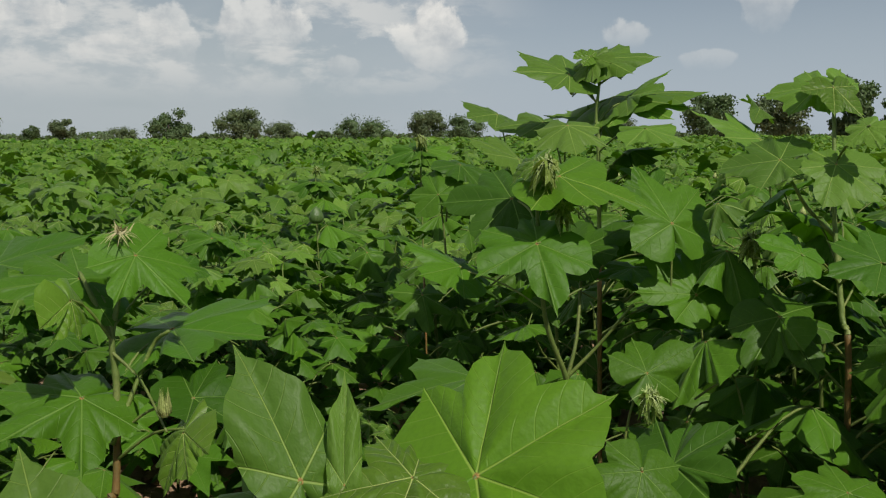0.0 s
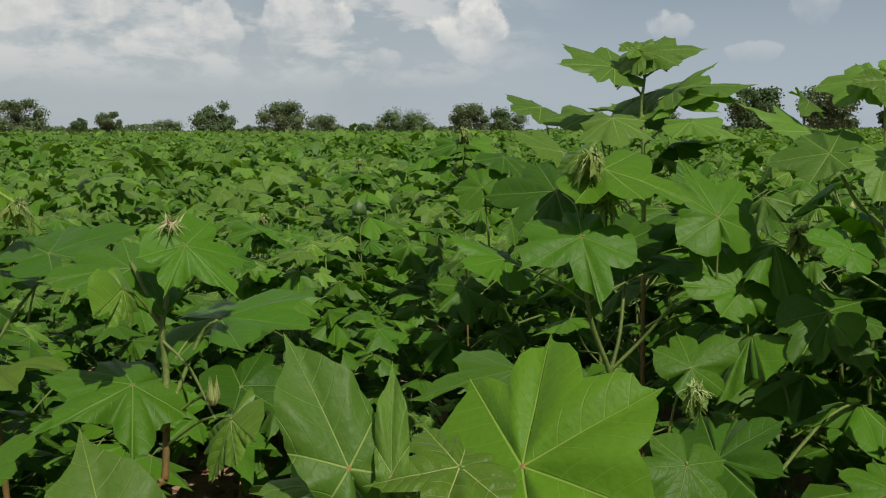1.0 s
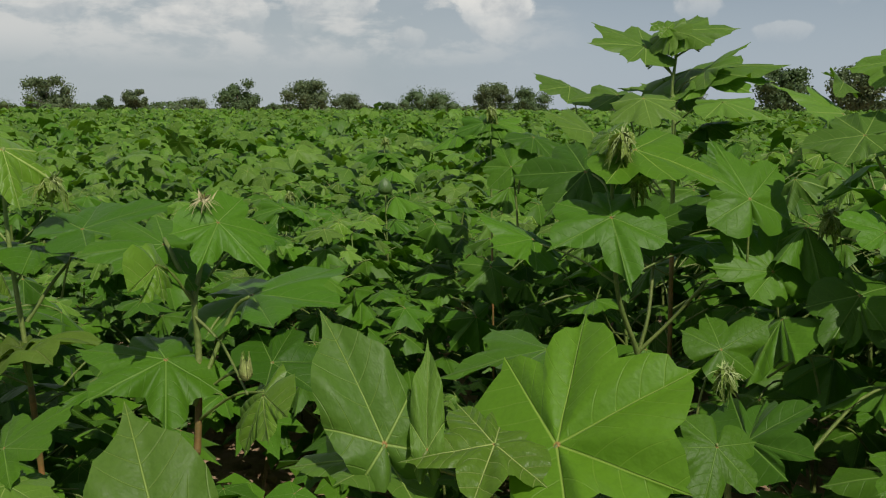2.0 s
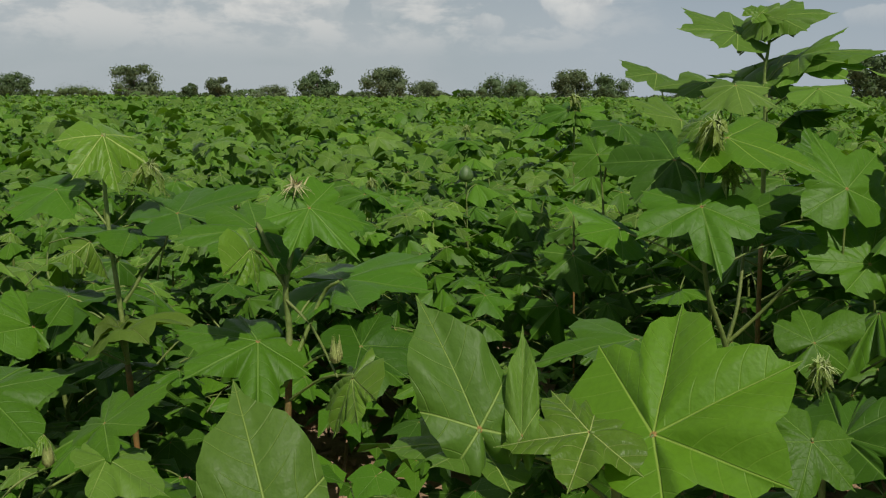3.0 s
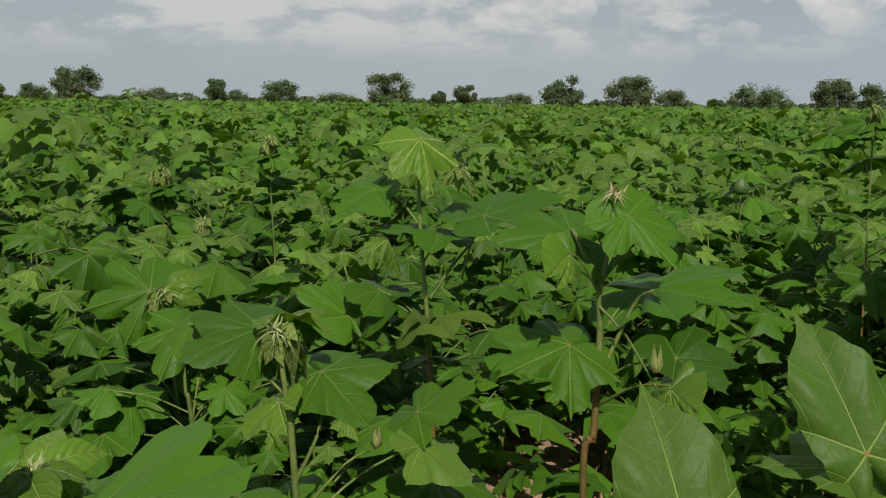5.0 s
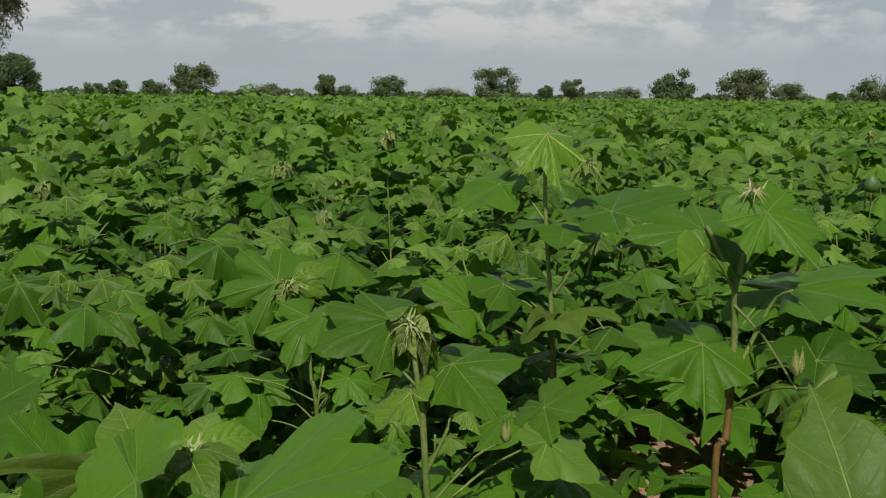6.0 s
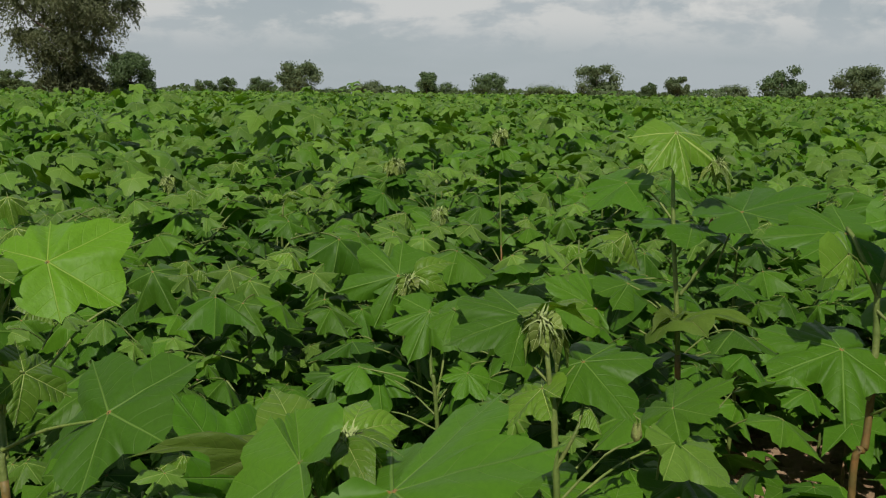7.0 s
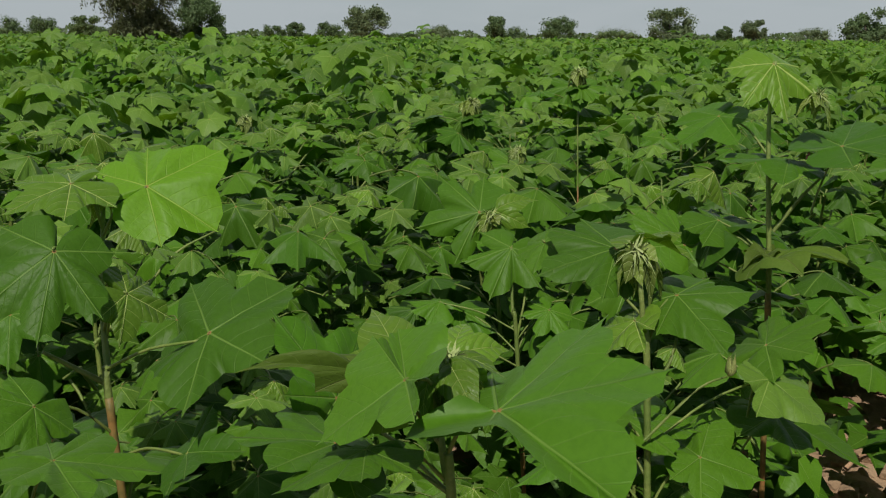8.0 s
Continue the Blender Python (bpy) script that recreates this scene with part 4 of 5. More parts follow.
shoot_tip(plant, -0.594, 0.375, 0.736, 0.032)
square_bud(plant, -0.594, 0.361, 0.689, 0.018)
skirt(plant, 7, 0.25, 0.55, 0.10, 45, 9)
plant = hero_plant("leafy cotton plant with pale new growth", (-0.942, 0.342, 0.000), (-0.962, 0.312, 0.589), (-0.983, 0.322, 0.648), (-1.009, 0.335, 0.707), (-1.042, 0.362, 0.799), woody=0.17)
shaped_leaf(plant, -0.956, 0.266, 0.776, 0.083, -136, -44, -14, (-109, 0.63, 0.20), (-43, 0.88, 0.20), (-1, 1.05, 0.19), (42, 0.99, 0.26), (118, 0.71, 0.17))
shaped_leaf(plant, -1.019, 0.318, 0.823, 0.071, 177, -8, -14, (-112, 0.74, 0.16), (-57, 0.88, 0.12), (-0, 0.98, 0.19), (59, 0.90, 0.12), (112, 0.74, 0.16), kind="young")
shaped_leaf(plant, -0.994, 0.382, 0.816, 0.092, -9, 21, 32, (-112, 0.74, 0.16), (-59, 0.84, 0.23), (-2, 1.04, 0.06), (68, 0.88, 0.24), (112, 0.74, 0.16), kind="fresh")
shaped_leaf(plant, -0.938, 0.322, 0.730, 0.054, -24, -35, 38, (-112, 0.74, 0.16), (-62, 0.82, 0.25), (-2, 0.92, 0.07), (74, 0.93, 0.29), (112, 0.74, 0.16), kind="young")
shaped_leaf(plant, -0.859, 0.354, 0.702, 0.105, -16, 29, 8, (-134, 0.78, 0.28), (-76, 0.96, 0.01), (-1, 0.90, 0.12), (79, 0.77, 0.08), (137, 0.84, 0.13))
shaped_leaf(plant, -0.830, 0.191, 0.646, 0.076, -39, -3, -1, (-107, 0.75, 0.11), (-65, 0.89, 0.04), (-0, 1.06, 0.15), (60, 0.87, 0.12), (118, 0.70, -0.03))
shaped_leaf(plant, -0.842, 0.314, 0.606, 0.060, -76, 27, 30, (-112, 0.74, 0.16), (-69, 0.85, -0.13), (2, 0.99, 0.30), (57, 0.81, -0.08), (112, 0.74, 0.16))
shaped_leaf(plant, -0.951, 0.234, 0.643, 0.061, -155, -8, -40, (-112, 0.74, 0.16), (-51, 0.85, 0.16), (-2, 0.98, 0.17), (61, 0.91, 0.12), (112, 0.74, 0.16))
shoot_tip(plant, -1.047, 0.359, 0.816, 0.035)
square_bud(plant, -0.982, 0.325, 0.715, 0.025)
square_bud(plant, -0.969, 0.325, 0.723, 0.022)
square_bud(plant, -0.983, 0.319, 0.717, 0.018)
branch(plant, 0.0016, (-0.997, 0.331, 0.672), (-0.976, 0.325, 0.706), (-0.969, 0.325, 0.722))
branch(plant, 0.0030, (-0.980, 0.317, 0.634), (-0.993, 0.287, 0.658), (-0.997, 0.267, 0.674))
skirt(plant, 9, 0.25, 0.60, 0.11, 60, 10)
plant = hero_plant("cotton plant with a forked pale stem", (-1.037, 1.112, 0.000), (-1.057, 1.082, 0.475), (-1.067, 1.082, 0.526), (-1.086, 1.100, 0.625))
branch(plant, 0.0025, (-1.057, 1.082, 0.475), (-1.054, 1.095, 0.536), (-1.069, 1.129, 0.594))
leaf(plant, -1.086, 1.100, 0.625, 0.090, -165, -34, -20)
leaf(plant, -1.167, 1.063, 0.511, 0.096, -135, -21, 5)
leaf(plant, -1.018, 1.117, 0.528, 0.059, -172, -36, -19)
leaf(plant, -1.220, 1.015, 0.511, 0.063, 172, -16, -28)
skirt(plant, 9, 0.25, 0.55, 0.12, 35, 11)
plant = hero_plant("cotton plant with a drooping withered tip", (-1.146, 1.201, 0.000), (-1.166, 1.171, 0.513), (-1.174, 1.166, 0.595), (-1.188, 1.160, 0.664))
leaf(plant, -1.197, 1.152, 0.664, 0.115, 134, -9, -49)
leaf(plant, -1.209, 1.155, 0.664, 0.073, 39, 37, 1)
leaf(plant, -1.183, 1.177, 0.664, 0.075, -25, 11, 35, "young")
leaf(plant, -1.122, 1.133, 0.609, 0.079, -161, -35, -15)
leaf(plant, -1.091, 1.157, 0.609, 0.070, -100, 25, 39)
shoot_tip(plant, -1.175, 1.156, 0.658, 0.045)
skirt(plant, 10, 0.25, 0.60, 0.13, 45, 12)
plant = hero_plant("cotton plant of the field with a withered shoot tip", (-1.975, 2.123, 0.000), (-1.995, 2.093, 0.672), (-1.994, 2.093, 0.775), thick=0.50)
shoot_tip(plant, -1.994, 2.093, 0.779, 0.050)
leaf(plant, -1.977, 2.104, 0.738, 0.068, -63, -14, 31)
leaf(plant, -1.987, 2.095, 0.738, 0.067, -115, -17, 13)
leaf(plant, -2.008, 2.077, 0.738, 0.096, 134, -9, -32)
leaf(plant, -1.997, 2.086, 0.738, 0.064, 68, -9, -18)
skirt(plant, 12, 0.20, 0.76, 0.12, 30, 13, 180)
plant = hero_plant("cotton plant of the field with a withered shoot tip", (-1.639, 2.189, 0.000), (-1.659, 2.159, 0.775), (-1.657, 2.155, 0.872), thick=0.50)
shoot_tip(plant, -1.657, 2.155, 0.876, 0.050)
leaf(plant, -1.641, 2.164, 0.837, 0.076, -39, -9, 33)
leaf(plant, -1.650, 2.158, 0.837, 0.069, -116, -18, 16)
leaf(plant, -1.672, 2.143, 0.837, 0.088, 128, -11, -33)
leaf(plant, -1.662, 2.150, 0.837, 0.061, 58, -8, -16)
skirt(plant, 12, 0.20, 0.85, 0.12, 30, 14, 180)
plant = hero_plant("cotton plant of the field with a withered shoot tip", (-2.041, 1.401, 0.000), (-2.061, 1.371, 0.454), (-2.064, 1.378, 0.539), thick=0.50)
shoot_tip(plant, -2.064, 1.379, 0.542, 0.050)
leaf(plant, -2.050, 1.386, 0.508, 0.099, -47, -11, 30)
leaf(plant, -2.062, 1.372, 0.508, 0.065, -140, -10, -7)
leaf(plant, -2.070, 1.362, 0.509, 0.097, 155, -5, -29)
leaf(plant, -2.064, 1.369, 0.509, 0.064, 85, -12, -19)
skirt(plant, 12, 0.20, 0.52, 0.12, 30, 15, 180)
plant = hero_plant("cotton plant of the field with a withered shoot tip", (-2.702, 1.823, 0.000), (-2.722, 1.793, 0.586), (-2.721, 1.798, 0.696), thick=0.50)
shoot_tip(plant, -2.721, 1.798, 0.700, 0.050)
leaf(plant, -2.707, 1.809, 0.656, 0.062, -62, -16, 29)
leaf(plant, -2.722, 1.789, 0.656, 0.068, -152, -14, -14)
leaf(plant, -2.730, 1.778, 0.657, 0.075, 132, -9, -32)
leaf(plant, -2.718, 1.795, 0.656, 0.060, 50, -10, 3)
skirt(plant, 12, 0.20, 0.68, 0.12, 30, 16, 180)
plant = hero_plant("cotton plant of the field with a withered shoot tip", (-1.463, 1.675, 0.000), (-1.483, 1.645, 0.628), (-1.483, 1.646, 0.709), thick=0.50)
shoot_tip(plant, -1.484, 1.646, 0.711, 0.040)
leaf(plant, -1.468, 1.652, 0.680, 0.080, -51, -10, 32)
leaf(plant, -1.481, 1.643, 0.680, 0.065, -143, -15, -0)
leaf(plant, -1.493, 1.633, 0.680, 0.111, 123, -7, -32)
leaf(plant, -1.485, 1.640, 0.680, 0.067, 70, -11, -20)
skirt(plant, 12, 0.20, 0.69, 0.12, 30, 17, 180)
plant = hero_plant("cotton plant of the field with a withered shoot tip", (-2.010, 2.130, 0.000), (-2.030, 2.100, 0.666), (-2.027, 2.102, 0.765), thick=0.50)
shoot_tip(plant, -2.027, 2.102, 0.768, 0.040)
leaf(plant, -2.012, 2.111, 0.728, 0.093, -46, -9, 33)
leaf(plant, -2.023, 2.101, 0.729, 0.066, -122, -17, 8)
leaf(plant, -2.040, 2.086, 0.729, 0.087, 136, -8, -32)
leaf(plant, -2.020, 2.104, 0.728, 0.062, 11, -10, 20)
skirt(plant, 12, 0.20, 0.74, 0.12, 30, 18, 180)
plant = hero_plant("cotton plant of the field with a withered shoot tip", (-0.726, 2.815, 0.000), (-0.746, 2.785, 0.623), (-0.745, 2.786, 0.728), thick=0.50)
shoot_tip(plant, -0.745, 2.787, 0.732, 0.030)
leaf(plant, -0.725, 2.788, 0.690, 0.066, -86, -14, 32)
leaf(plant, -0.739, 2.784, 0.690, 0.067, -144, -17, 11)
leaf(plant, -0.764, 2.778, 0.690, 0.104, 116, -8, -31)
leaf(plant, -0.745, 2.783, 0.690, 0.060, 15, -10, -0)
skirt(plant, 12, 0.20, 0.71, 0.12, 30, 19, 180)
plant = hero_plant("cotton plant of the field with a withered shoot tip", (-0.090, 2.336, 0.000), (-0.110, 2.306, 0.902), (-0.109, 2.297, 0.985), thick=0.50)
shoot_tip(plant, -0.109, 2.297, 0.987, 0.030)
leaf(plant, -0.093, 2.298, 0.954, 0.071, -105, -15, 32)
leaf(plant, -0.105, 2.297, 0.954, 0.066, -159, -22, 10)
leaf(plant, -0.125, 2.296, 0.955, 0.081, 105, -12, -33)
leaf(plant, -0.109, 2.297, 0.954, 0.060, 2, -5, 1)
skirt(plant, 12, 0.20, 0.96, 0.12, 30, 20, 180)
plant = hero_plant("cotton plant of the field with a withered shoot tip", (-0.503, 3.291, 0.000), (-0.523, 3.261, 0.762), (-0.520, 3.257, 0.881), thick=0.50)
shoot_tip(plant, -0.520, 3.257, 0.885, 0.030)
leaf(plant, -0.499, 3.259, 0.837, 0.088, -68, -8, 33)
leaf(plant, -0.511, 3.257, 0.837, 0.068, -142, -19, 15)
leaf(plant, -0.544, 3.252, 0.838, 0.075, 95, -10, -33)
leaf(plant, -0.519, 3.256, 0.838, 0.060, 2, -7, 5)
skirt(plant, 12, 0.20, 0.86, 0.12, 30, 21, 180)
plant = hero_plant("cotton plant of the field with a withered shoot tip", (-0.435, 2.871, 0.000), (-0.455, 2.841, 0.675), (-0.456, 2.848, 0.748), thick=0.50)
green_boll(plant, -0.451, 2.796, 0.731, 0.045)
skirt(plant, 12, 0.20, 0.74, 0.11, 10, 22, 180)


# ---- the crop round them ----
def crop_leaves(rng, height, spread, count, low=0.22):
    """Leaf places of one plant: (x, y, z, size, az, tilt, roll, age)."""
    made = []
    for i in range(count):
        u = (i + 0.5) / count
        az = i * 137.5 + rng.uniform(-25, 25)
        z = height * (low + (1.02 - low) * u ** 0.58) + rng.uniform(-0.03, 0.03)
        reach = spread * (1.05 - 0.72 * u ** 2) * rng.uniform(0.3, 1.1)
        size = rng.uniform(0.056, 0.096) * (1.15 if u < 0.4 else 1.0 if u < 0.85 else 0.75)
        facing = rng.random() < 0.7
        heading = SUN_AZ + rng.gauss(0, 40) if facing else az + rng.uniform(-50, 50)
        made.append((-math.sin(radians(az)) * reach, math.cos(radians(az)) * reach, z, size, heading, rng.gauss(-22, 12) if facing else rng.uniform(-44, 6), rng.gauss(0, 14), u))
    return made


BRANCH = [mesh_from("branch", *tube(curve_points([(0, 0, 0), (0.01, 0.07, 0.06), (0, 0.14, 0.09 + 0.03 * k), (0.01, 0.21, 0.10 + 0.05 * k)], 3), list(np.linspace(0.0032, 0.0016, 10)), 5), PETIOLE) for k in range(2)]


def crop_plant(seed, height, spread, count, label, low=0.22):
    rng = random.Random(seed)
    ob = tagged(new("cotton_plant"), label, "plant", "cotton plants")
    ob.empty_display_size = 0.1
    line = curve_points([(0, 0, 0), (0.01, 0.005, height * 0.4), (-0.01, 0.01, height * 0.75), (0, 0, height * 0.94)], 4)
    part("stem", mesh_from("stem", *tube(line, list(np.linspace(0.006, 0.0025, len(line))), 7), PETIOLE), ob)
    for k in range(6):
        part("branch", BRANCH[k % 2], ob, Matrix.Translation((0, 0, height * (0.15 + 0.12 * k))) @ Matrix.Rotation(k * 2.4 + rng.random(), 4, "Z"))
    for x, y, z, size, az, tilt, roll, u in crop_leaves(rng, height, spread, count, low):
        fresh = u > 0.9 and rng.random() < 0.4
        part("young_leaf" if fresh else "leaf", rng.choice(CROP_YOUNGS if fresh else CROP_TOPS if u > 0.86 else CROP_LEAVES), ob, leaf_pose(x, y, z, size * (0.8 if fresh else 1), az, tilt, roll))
    if seed % 2:
        part("bud", mesh_from("bud", *pod(0.014), BUD), ob, Matrix.Translation((0.03, 0.02, height * 0.97)))
    return ob


FIELD = random.Random(21)
ROW_GAP, PLANT_GAP, ROW_TURN = 0.46, 0.34, radians(-8)
HERO_SPOTS = [ob.location.to_2d() for ob in scene.objects if ob.name.startswith("cotton_plant")]


def in_view(x, y, low=-32, high=76):
    return low < math.degrees(math.atan2(-x, y)) < high


def crop_height(x, y):
    """The crop stands higher to the right of the walk and dips in long swells."""
    h = 0.66 + (0.05 + 0.05 * min(1.0, max(0.0, math.hypot(x, y) / 8 - 0.6))) * noise.noise((x * 0.25, y * 0.25, 7)) + 0.09 * noise.noise((x * 0.9, y * 0.9, 2))
    side = min(1.0, max(0.0, (x - 0.02 - 0.03 * y) / 0.35)) * min(1.0, max(0.0, (4.6 - math.hypot(x, y)) / 1.5))
    gap = max(0.0, 1 - ((x + 0.02) / 0.5) ** 2 - ((y - 1.75) / 0.9) ** 2)
    return h + 0.24 * side - 0.34 * gap


def field_spots(reach, row_gap=ROW_GAP, plant_gap=PLANT_GAP):
    spots = []
    n, m = int(reach / row_gap) + 1, int(reach / plant_gap) + 1
    for i in range(-n, n + 1):
        for j in range(-m, m + 1):
            u, v = i * row_gap + FIELD.uniform(-0.09, 0.09), j * plant_gap + FIELD.uniform(-0.1, 0.1)
            x, y = u * math.cos(ROW_TURN) - v * math.sin(ROW_TURN), u * math.sin(ROW_TURN) + v * math.cos(ROW_TURN)
            spots.append((x, y))
    return spots


STOCK_PLANTS = []
LABEL = ("bushy green cotton plant with broad lobed leaves", "cotton plant with drooping dark green leaves", "cotton plant with fresh pale top leaves")
for k in range(7):
    STOCK_PLANTS.append(crop_plant(100 + k, 0.66, 0.31, 58, LABEL[k % 3]))
for k in range(3):
    STOCK_PLANTS.append(crop_plant(120 + k, 0.92, 0.34, 52, "tall cotton plant with leaves crowded round its top", 0.52))
used = set()


def soil_window(x, y):
    """A bare patch between the rows where the soil shows."""
    return 16.4 < math.degrees(math.atan2(-x, y)) < 23.3 and 0.95 < math.hypot(x, y) < 2.55


def set_plant(x, y, tall, crowded=False):
    k = FIELD.randrange(7) + (0 if not crowded else 7)
    k = 7 + k % 3 if crowded else k
    m = Matrix.Translation((x, y, ground_height(x, y))) @ Matrix.Rotation(FIELD.uniform(-0.8, 0.8), 4, "Z") @ Matrix.Scale(tall / STOCK_PLANTS[k].scale.x, 4)
    if k not in used:
        used.add(k)
        STOCK_PLANTS[k].matrix_basis = m
    else:
        copy_thing(STOCK_PLANTS[k], m)


# low plants between the tall ones
for i in range(-7, 8):
    for j in range(0, 9):
        x, y = i * 0.29 + FIELD.uniform(-0.06, 0.06), j * 0.29 + FIELD.uniform(-0.06, 0.06)
        if 1.0 < math.hypot(x, y) < 2.1 and in_view(x, y, 2, 74) and not soil_window(x, y) and FIELD.random() < 0.5:
            set_plant(x, y, FIELD.uniform(0.62, 0.82))
# tall plants just beside the walk, added out of view to shade the right
for x, y in ((0.96, 1.22), (1.02, 0.90), (1.06, 0.52)):
    set_plant(x, y, FIELD.uniform(1.16, 1.28))
for x, y in ((0.80, 0.62), (0.72, 0.90), (0.92, 1.20)):
    set_plant(x, y, FIELD.uniform(0.98, 1.06), True)
NEAR = 3.8
for x, y in field_spots(NEAR + 1, 0.41, 0.31):
    d = math.hypot(x, y)
    if d > NEAR or d < 0.95 or not in_view(x, y):
        continue
    if min((Vector((x, y)) - s).length for s in HERO_SPOTS) < 0.2:
        continue
    if soil_window(x, y) or (((x + 0.06) / 0.42) ** 2 + ((y - 1.6) / 0.6) ** 2 < 1 and FIELD.random() < 0.65):
        continue
    if 1.35 < d < 3.2 and -27 < math.degrees(math.atan2(-x, y)) < -3.5:
        set_plant(x, y, FIELD.uniform(0.84, 0.99), True)
        continue
    tall = crop_height(x, y) / 0.66 * FIELD.uniform(0.80, 1.14)
    if d < 1.7:
        tall *= 0.82 + 0.14 * (d - 0.95)
    if d < 2.2:
        tall = min(tall, 0.80 / 0.66)
    tall = min(tall, 1.08)
    set_plant(x, y, tall)


def leaf_rows(spots, count, size_gain, low, rng, share=1.0):
    """Arrays of leaf frames for many plants at once: origins, 3x3 axes."""
    origins, axes, tops = [], [], []
    for x, y in spots:
        h = share * crop_height(x, y) * rng.uniform(0.68, 1.2) * (1.26 if rng.random() < 0.16 else 1.0)
        turn, up = rng.uniform(0, 360), rise(x, y)
        for i in range(count):
            u = 1 - (1 - (i + rng.random()) / count) ** 1.0
            az = turn + i * 137.5 + rng.uniform(-25, 25)
            z = h * (low + (1.02 - low) * u ** 0.8)
            reach = 0.235 * (1.08 - 0.7 * u * u) * rng.uniform(0.3, 1.15)
            size = rng.uniform(0.05, 0.108) * size_gain
            a = radians(az)
            origins.append((x - math.sin(a) * reach, y + math.cos(a) * reach, z + up))
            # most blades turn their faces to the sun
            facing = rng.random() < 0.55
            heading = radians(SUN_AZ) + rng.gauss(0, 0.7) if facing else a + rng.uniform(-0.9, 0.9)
            tops.append(u > 0.76)
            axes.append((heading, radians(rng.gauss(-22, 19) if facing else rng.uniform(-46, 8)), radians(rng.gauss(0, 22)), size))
    o, q = np.array(origins), np.array(axes)
    ca, sa, ct, st, cr, sr = np.cos(q[:, 0]), np.sin(q[:, 0]), np.cos(q[:, 1]), np.sin(q[:, 1]), np.cos(q[:, 2]), np.sin(q[:, 2])
    zero, one = np.zeros(len(q)), np.ones(len(q))
    rz = np.array([[ca, -sa, zero], [sa, ca, zero], [zero, zero, one]]).transpose(2, 0, 1)
    rx = np.array([[one, zero, zero], [zero, ct, -st], [zero, st, ct]]).transpose(2, 0, 1)
    ry = np.array([[cr, zero, sr], [zero, one, zero], [-sr, zero, cr]]).transpose(2, 0, 1)
    return o, (rz @ rx @ ry) * q[:, 3][:, None, None], np.array(tops)


def stuff_of_leaves(name, spots, angles, rings, count, gain, low, label, seed, share=1.0):
    rng = random.Random(seed)
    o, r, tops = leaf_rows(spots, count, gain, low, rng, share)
    all_v, all_t, all_u, all_m, total = [], [], [], [], 0
    for k, shape in enumerate(FLAT):
        v, t, u = (np.array(q) for q in blade(angles, rings, *shape, k, 1.6 + 0.25 * (k % 3)))
        oo, rr = o[k::len(FLAT)], r[k::len(FLAT)] * 0.88
        if not len(oo):
            continue
        w = np.einsum("nij,vj->nvi", rr, v) + oo[:, None, :]
        all_v.append(w.reshape(-1, 3))
        all_t.append((t[None] + (np.arange(len(oo)) * len(v))[:, None, None]).reshape(-1, 3) + total)
        all_u.append(np.tile(u, (len(oo), 1)))
        all_m.append(np.repeat(tops[k::len(FLAT)], len(t)).astype(np.int32) if share == 1.0 else np.zeros(len(oo) * len(t), dtype=np.int32))
        total += len(oo) * len(v)
    data = big_mesh(name, np.concatenate(all_v), np.concatenate(all_t), LEAF, np.concatenate(all_u))
    data.materials.append(TOPS)
    data.polygons.foreach_set("material_index", np.concatenate(all_m))
    return tagged(new(name, data), label, "crop", kind="stuff")


def stuff_of_stems(name, spots, label):
    verts, faces = [], []
    for x, y in spots:
        v, f = tube([(x, y, 0), (x + 0.01, y, 0.4), (x, y + 0.01, crop_height(x, y) * 0.85)], [0.006, 0.005, 0.002], 4)
        faces += [tuple(k + len(verts) for k in q) for q in f]
        verts += v
    return tagged(new(name, mesh_from(name, verts, faces, PETIOLE)), label, "crop", kind="stuff")


CROP = "dense green cotton crop in full leaf"
close, mid, wide, far, behind, around = [], [], [], [], [], []
for x, y in field_spots(38):
    d = math.hypot(x, y)
    if not in_view(x, y):
        if 0.9 < d < 5:
            behind.append((x, y))
        elif 5 <= d < 18 and FIELD.random() < 0.5:
            around.append((x, y))
    elif NEAR <= d < 7:
        close.append((x, y))
    elif 7 <= d < 16:
        mid.append((x, y))
    elif 16 <= d < 37 and FIELD.random() < 0.75:
        wide.append((x, y))
for i in range(-170, 171):
    for j in range(-20, 171):
        x, y = i * 0.8 + FIELD.uniform(-0.3, 0.3), j * 0.8 + FIELD.uniform(-0.3, 0.3)
        d = math.hypot(x, y)
        if 37 <= d < 130 and in_view(x, y) and FIELD.random() < min(1.0, 70 / d):
            far.append((x, y))
stuff_of_leaves("cotton_crop", close, MIDDLE, 2, 37, 1.03, 0.2, CROP, 1)
stuff_of_stems("cotton_stems", close, "green cotton stems under the leaves")
stuff_of_leaves("cotton_crop", mid, SIMPLE, 1, 20, 1.2, 0.4, CROP, 2)
stuff_of_leaves("cotton_crop", wide, STAR, 1, 14, 1.25, 0.5, CROP, 3)
stuff_of_leaves("cotton_crop", far, ROUGH, 1, 5, 2.6, 0.75, "cotton field stretching to the distant trees", 4)
stuff_of_leaves("cotton_crop", behind, COARSE[1:-1], 1, 11, 1.6, 0.2, CROP, 5)
stuff_of_leaves("cotton_crop", around, COARSE[1:-1], 1, 6, 2.1, 0.3, CROP, 7)
under = [(x, y) for x, y in field_spots(4, 0.26, 0.24) if 0.75 < math.hypot(x, y) < 3.6 and in_view(x, y) and not 13.0 < math.degrees(math.atan2(-x, y)) < 25.5]
under += [(x, y) for x, y in field_spots(4, 0.26, 0.24) if 2.75 < math.hypot(x, y) < 3.6 and 14.0 < math.degrees(math.atan2(-x, y)) < 25.0]
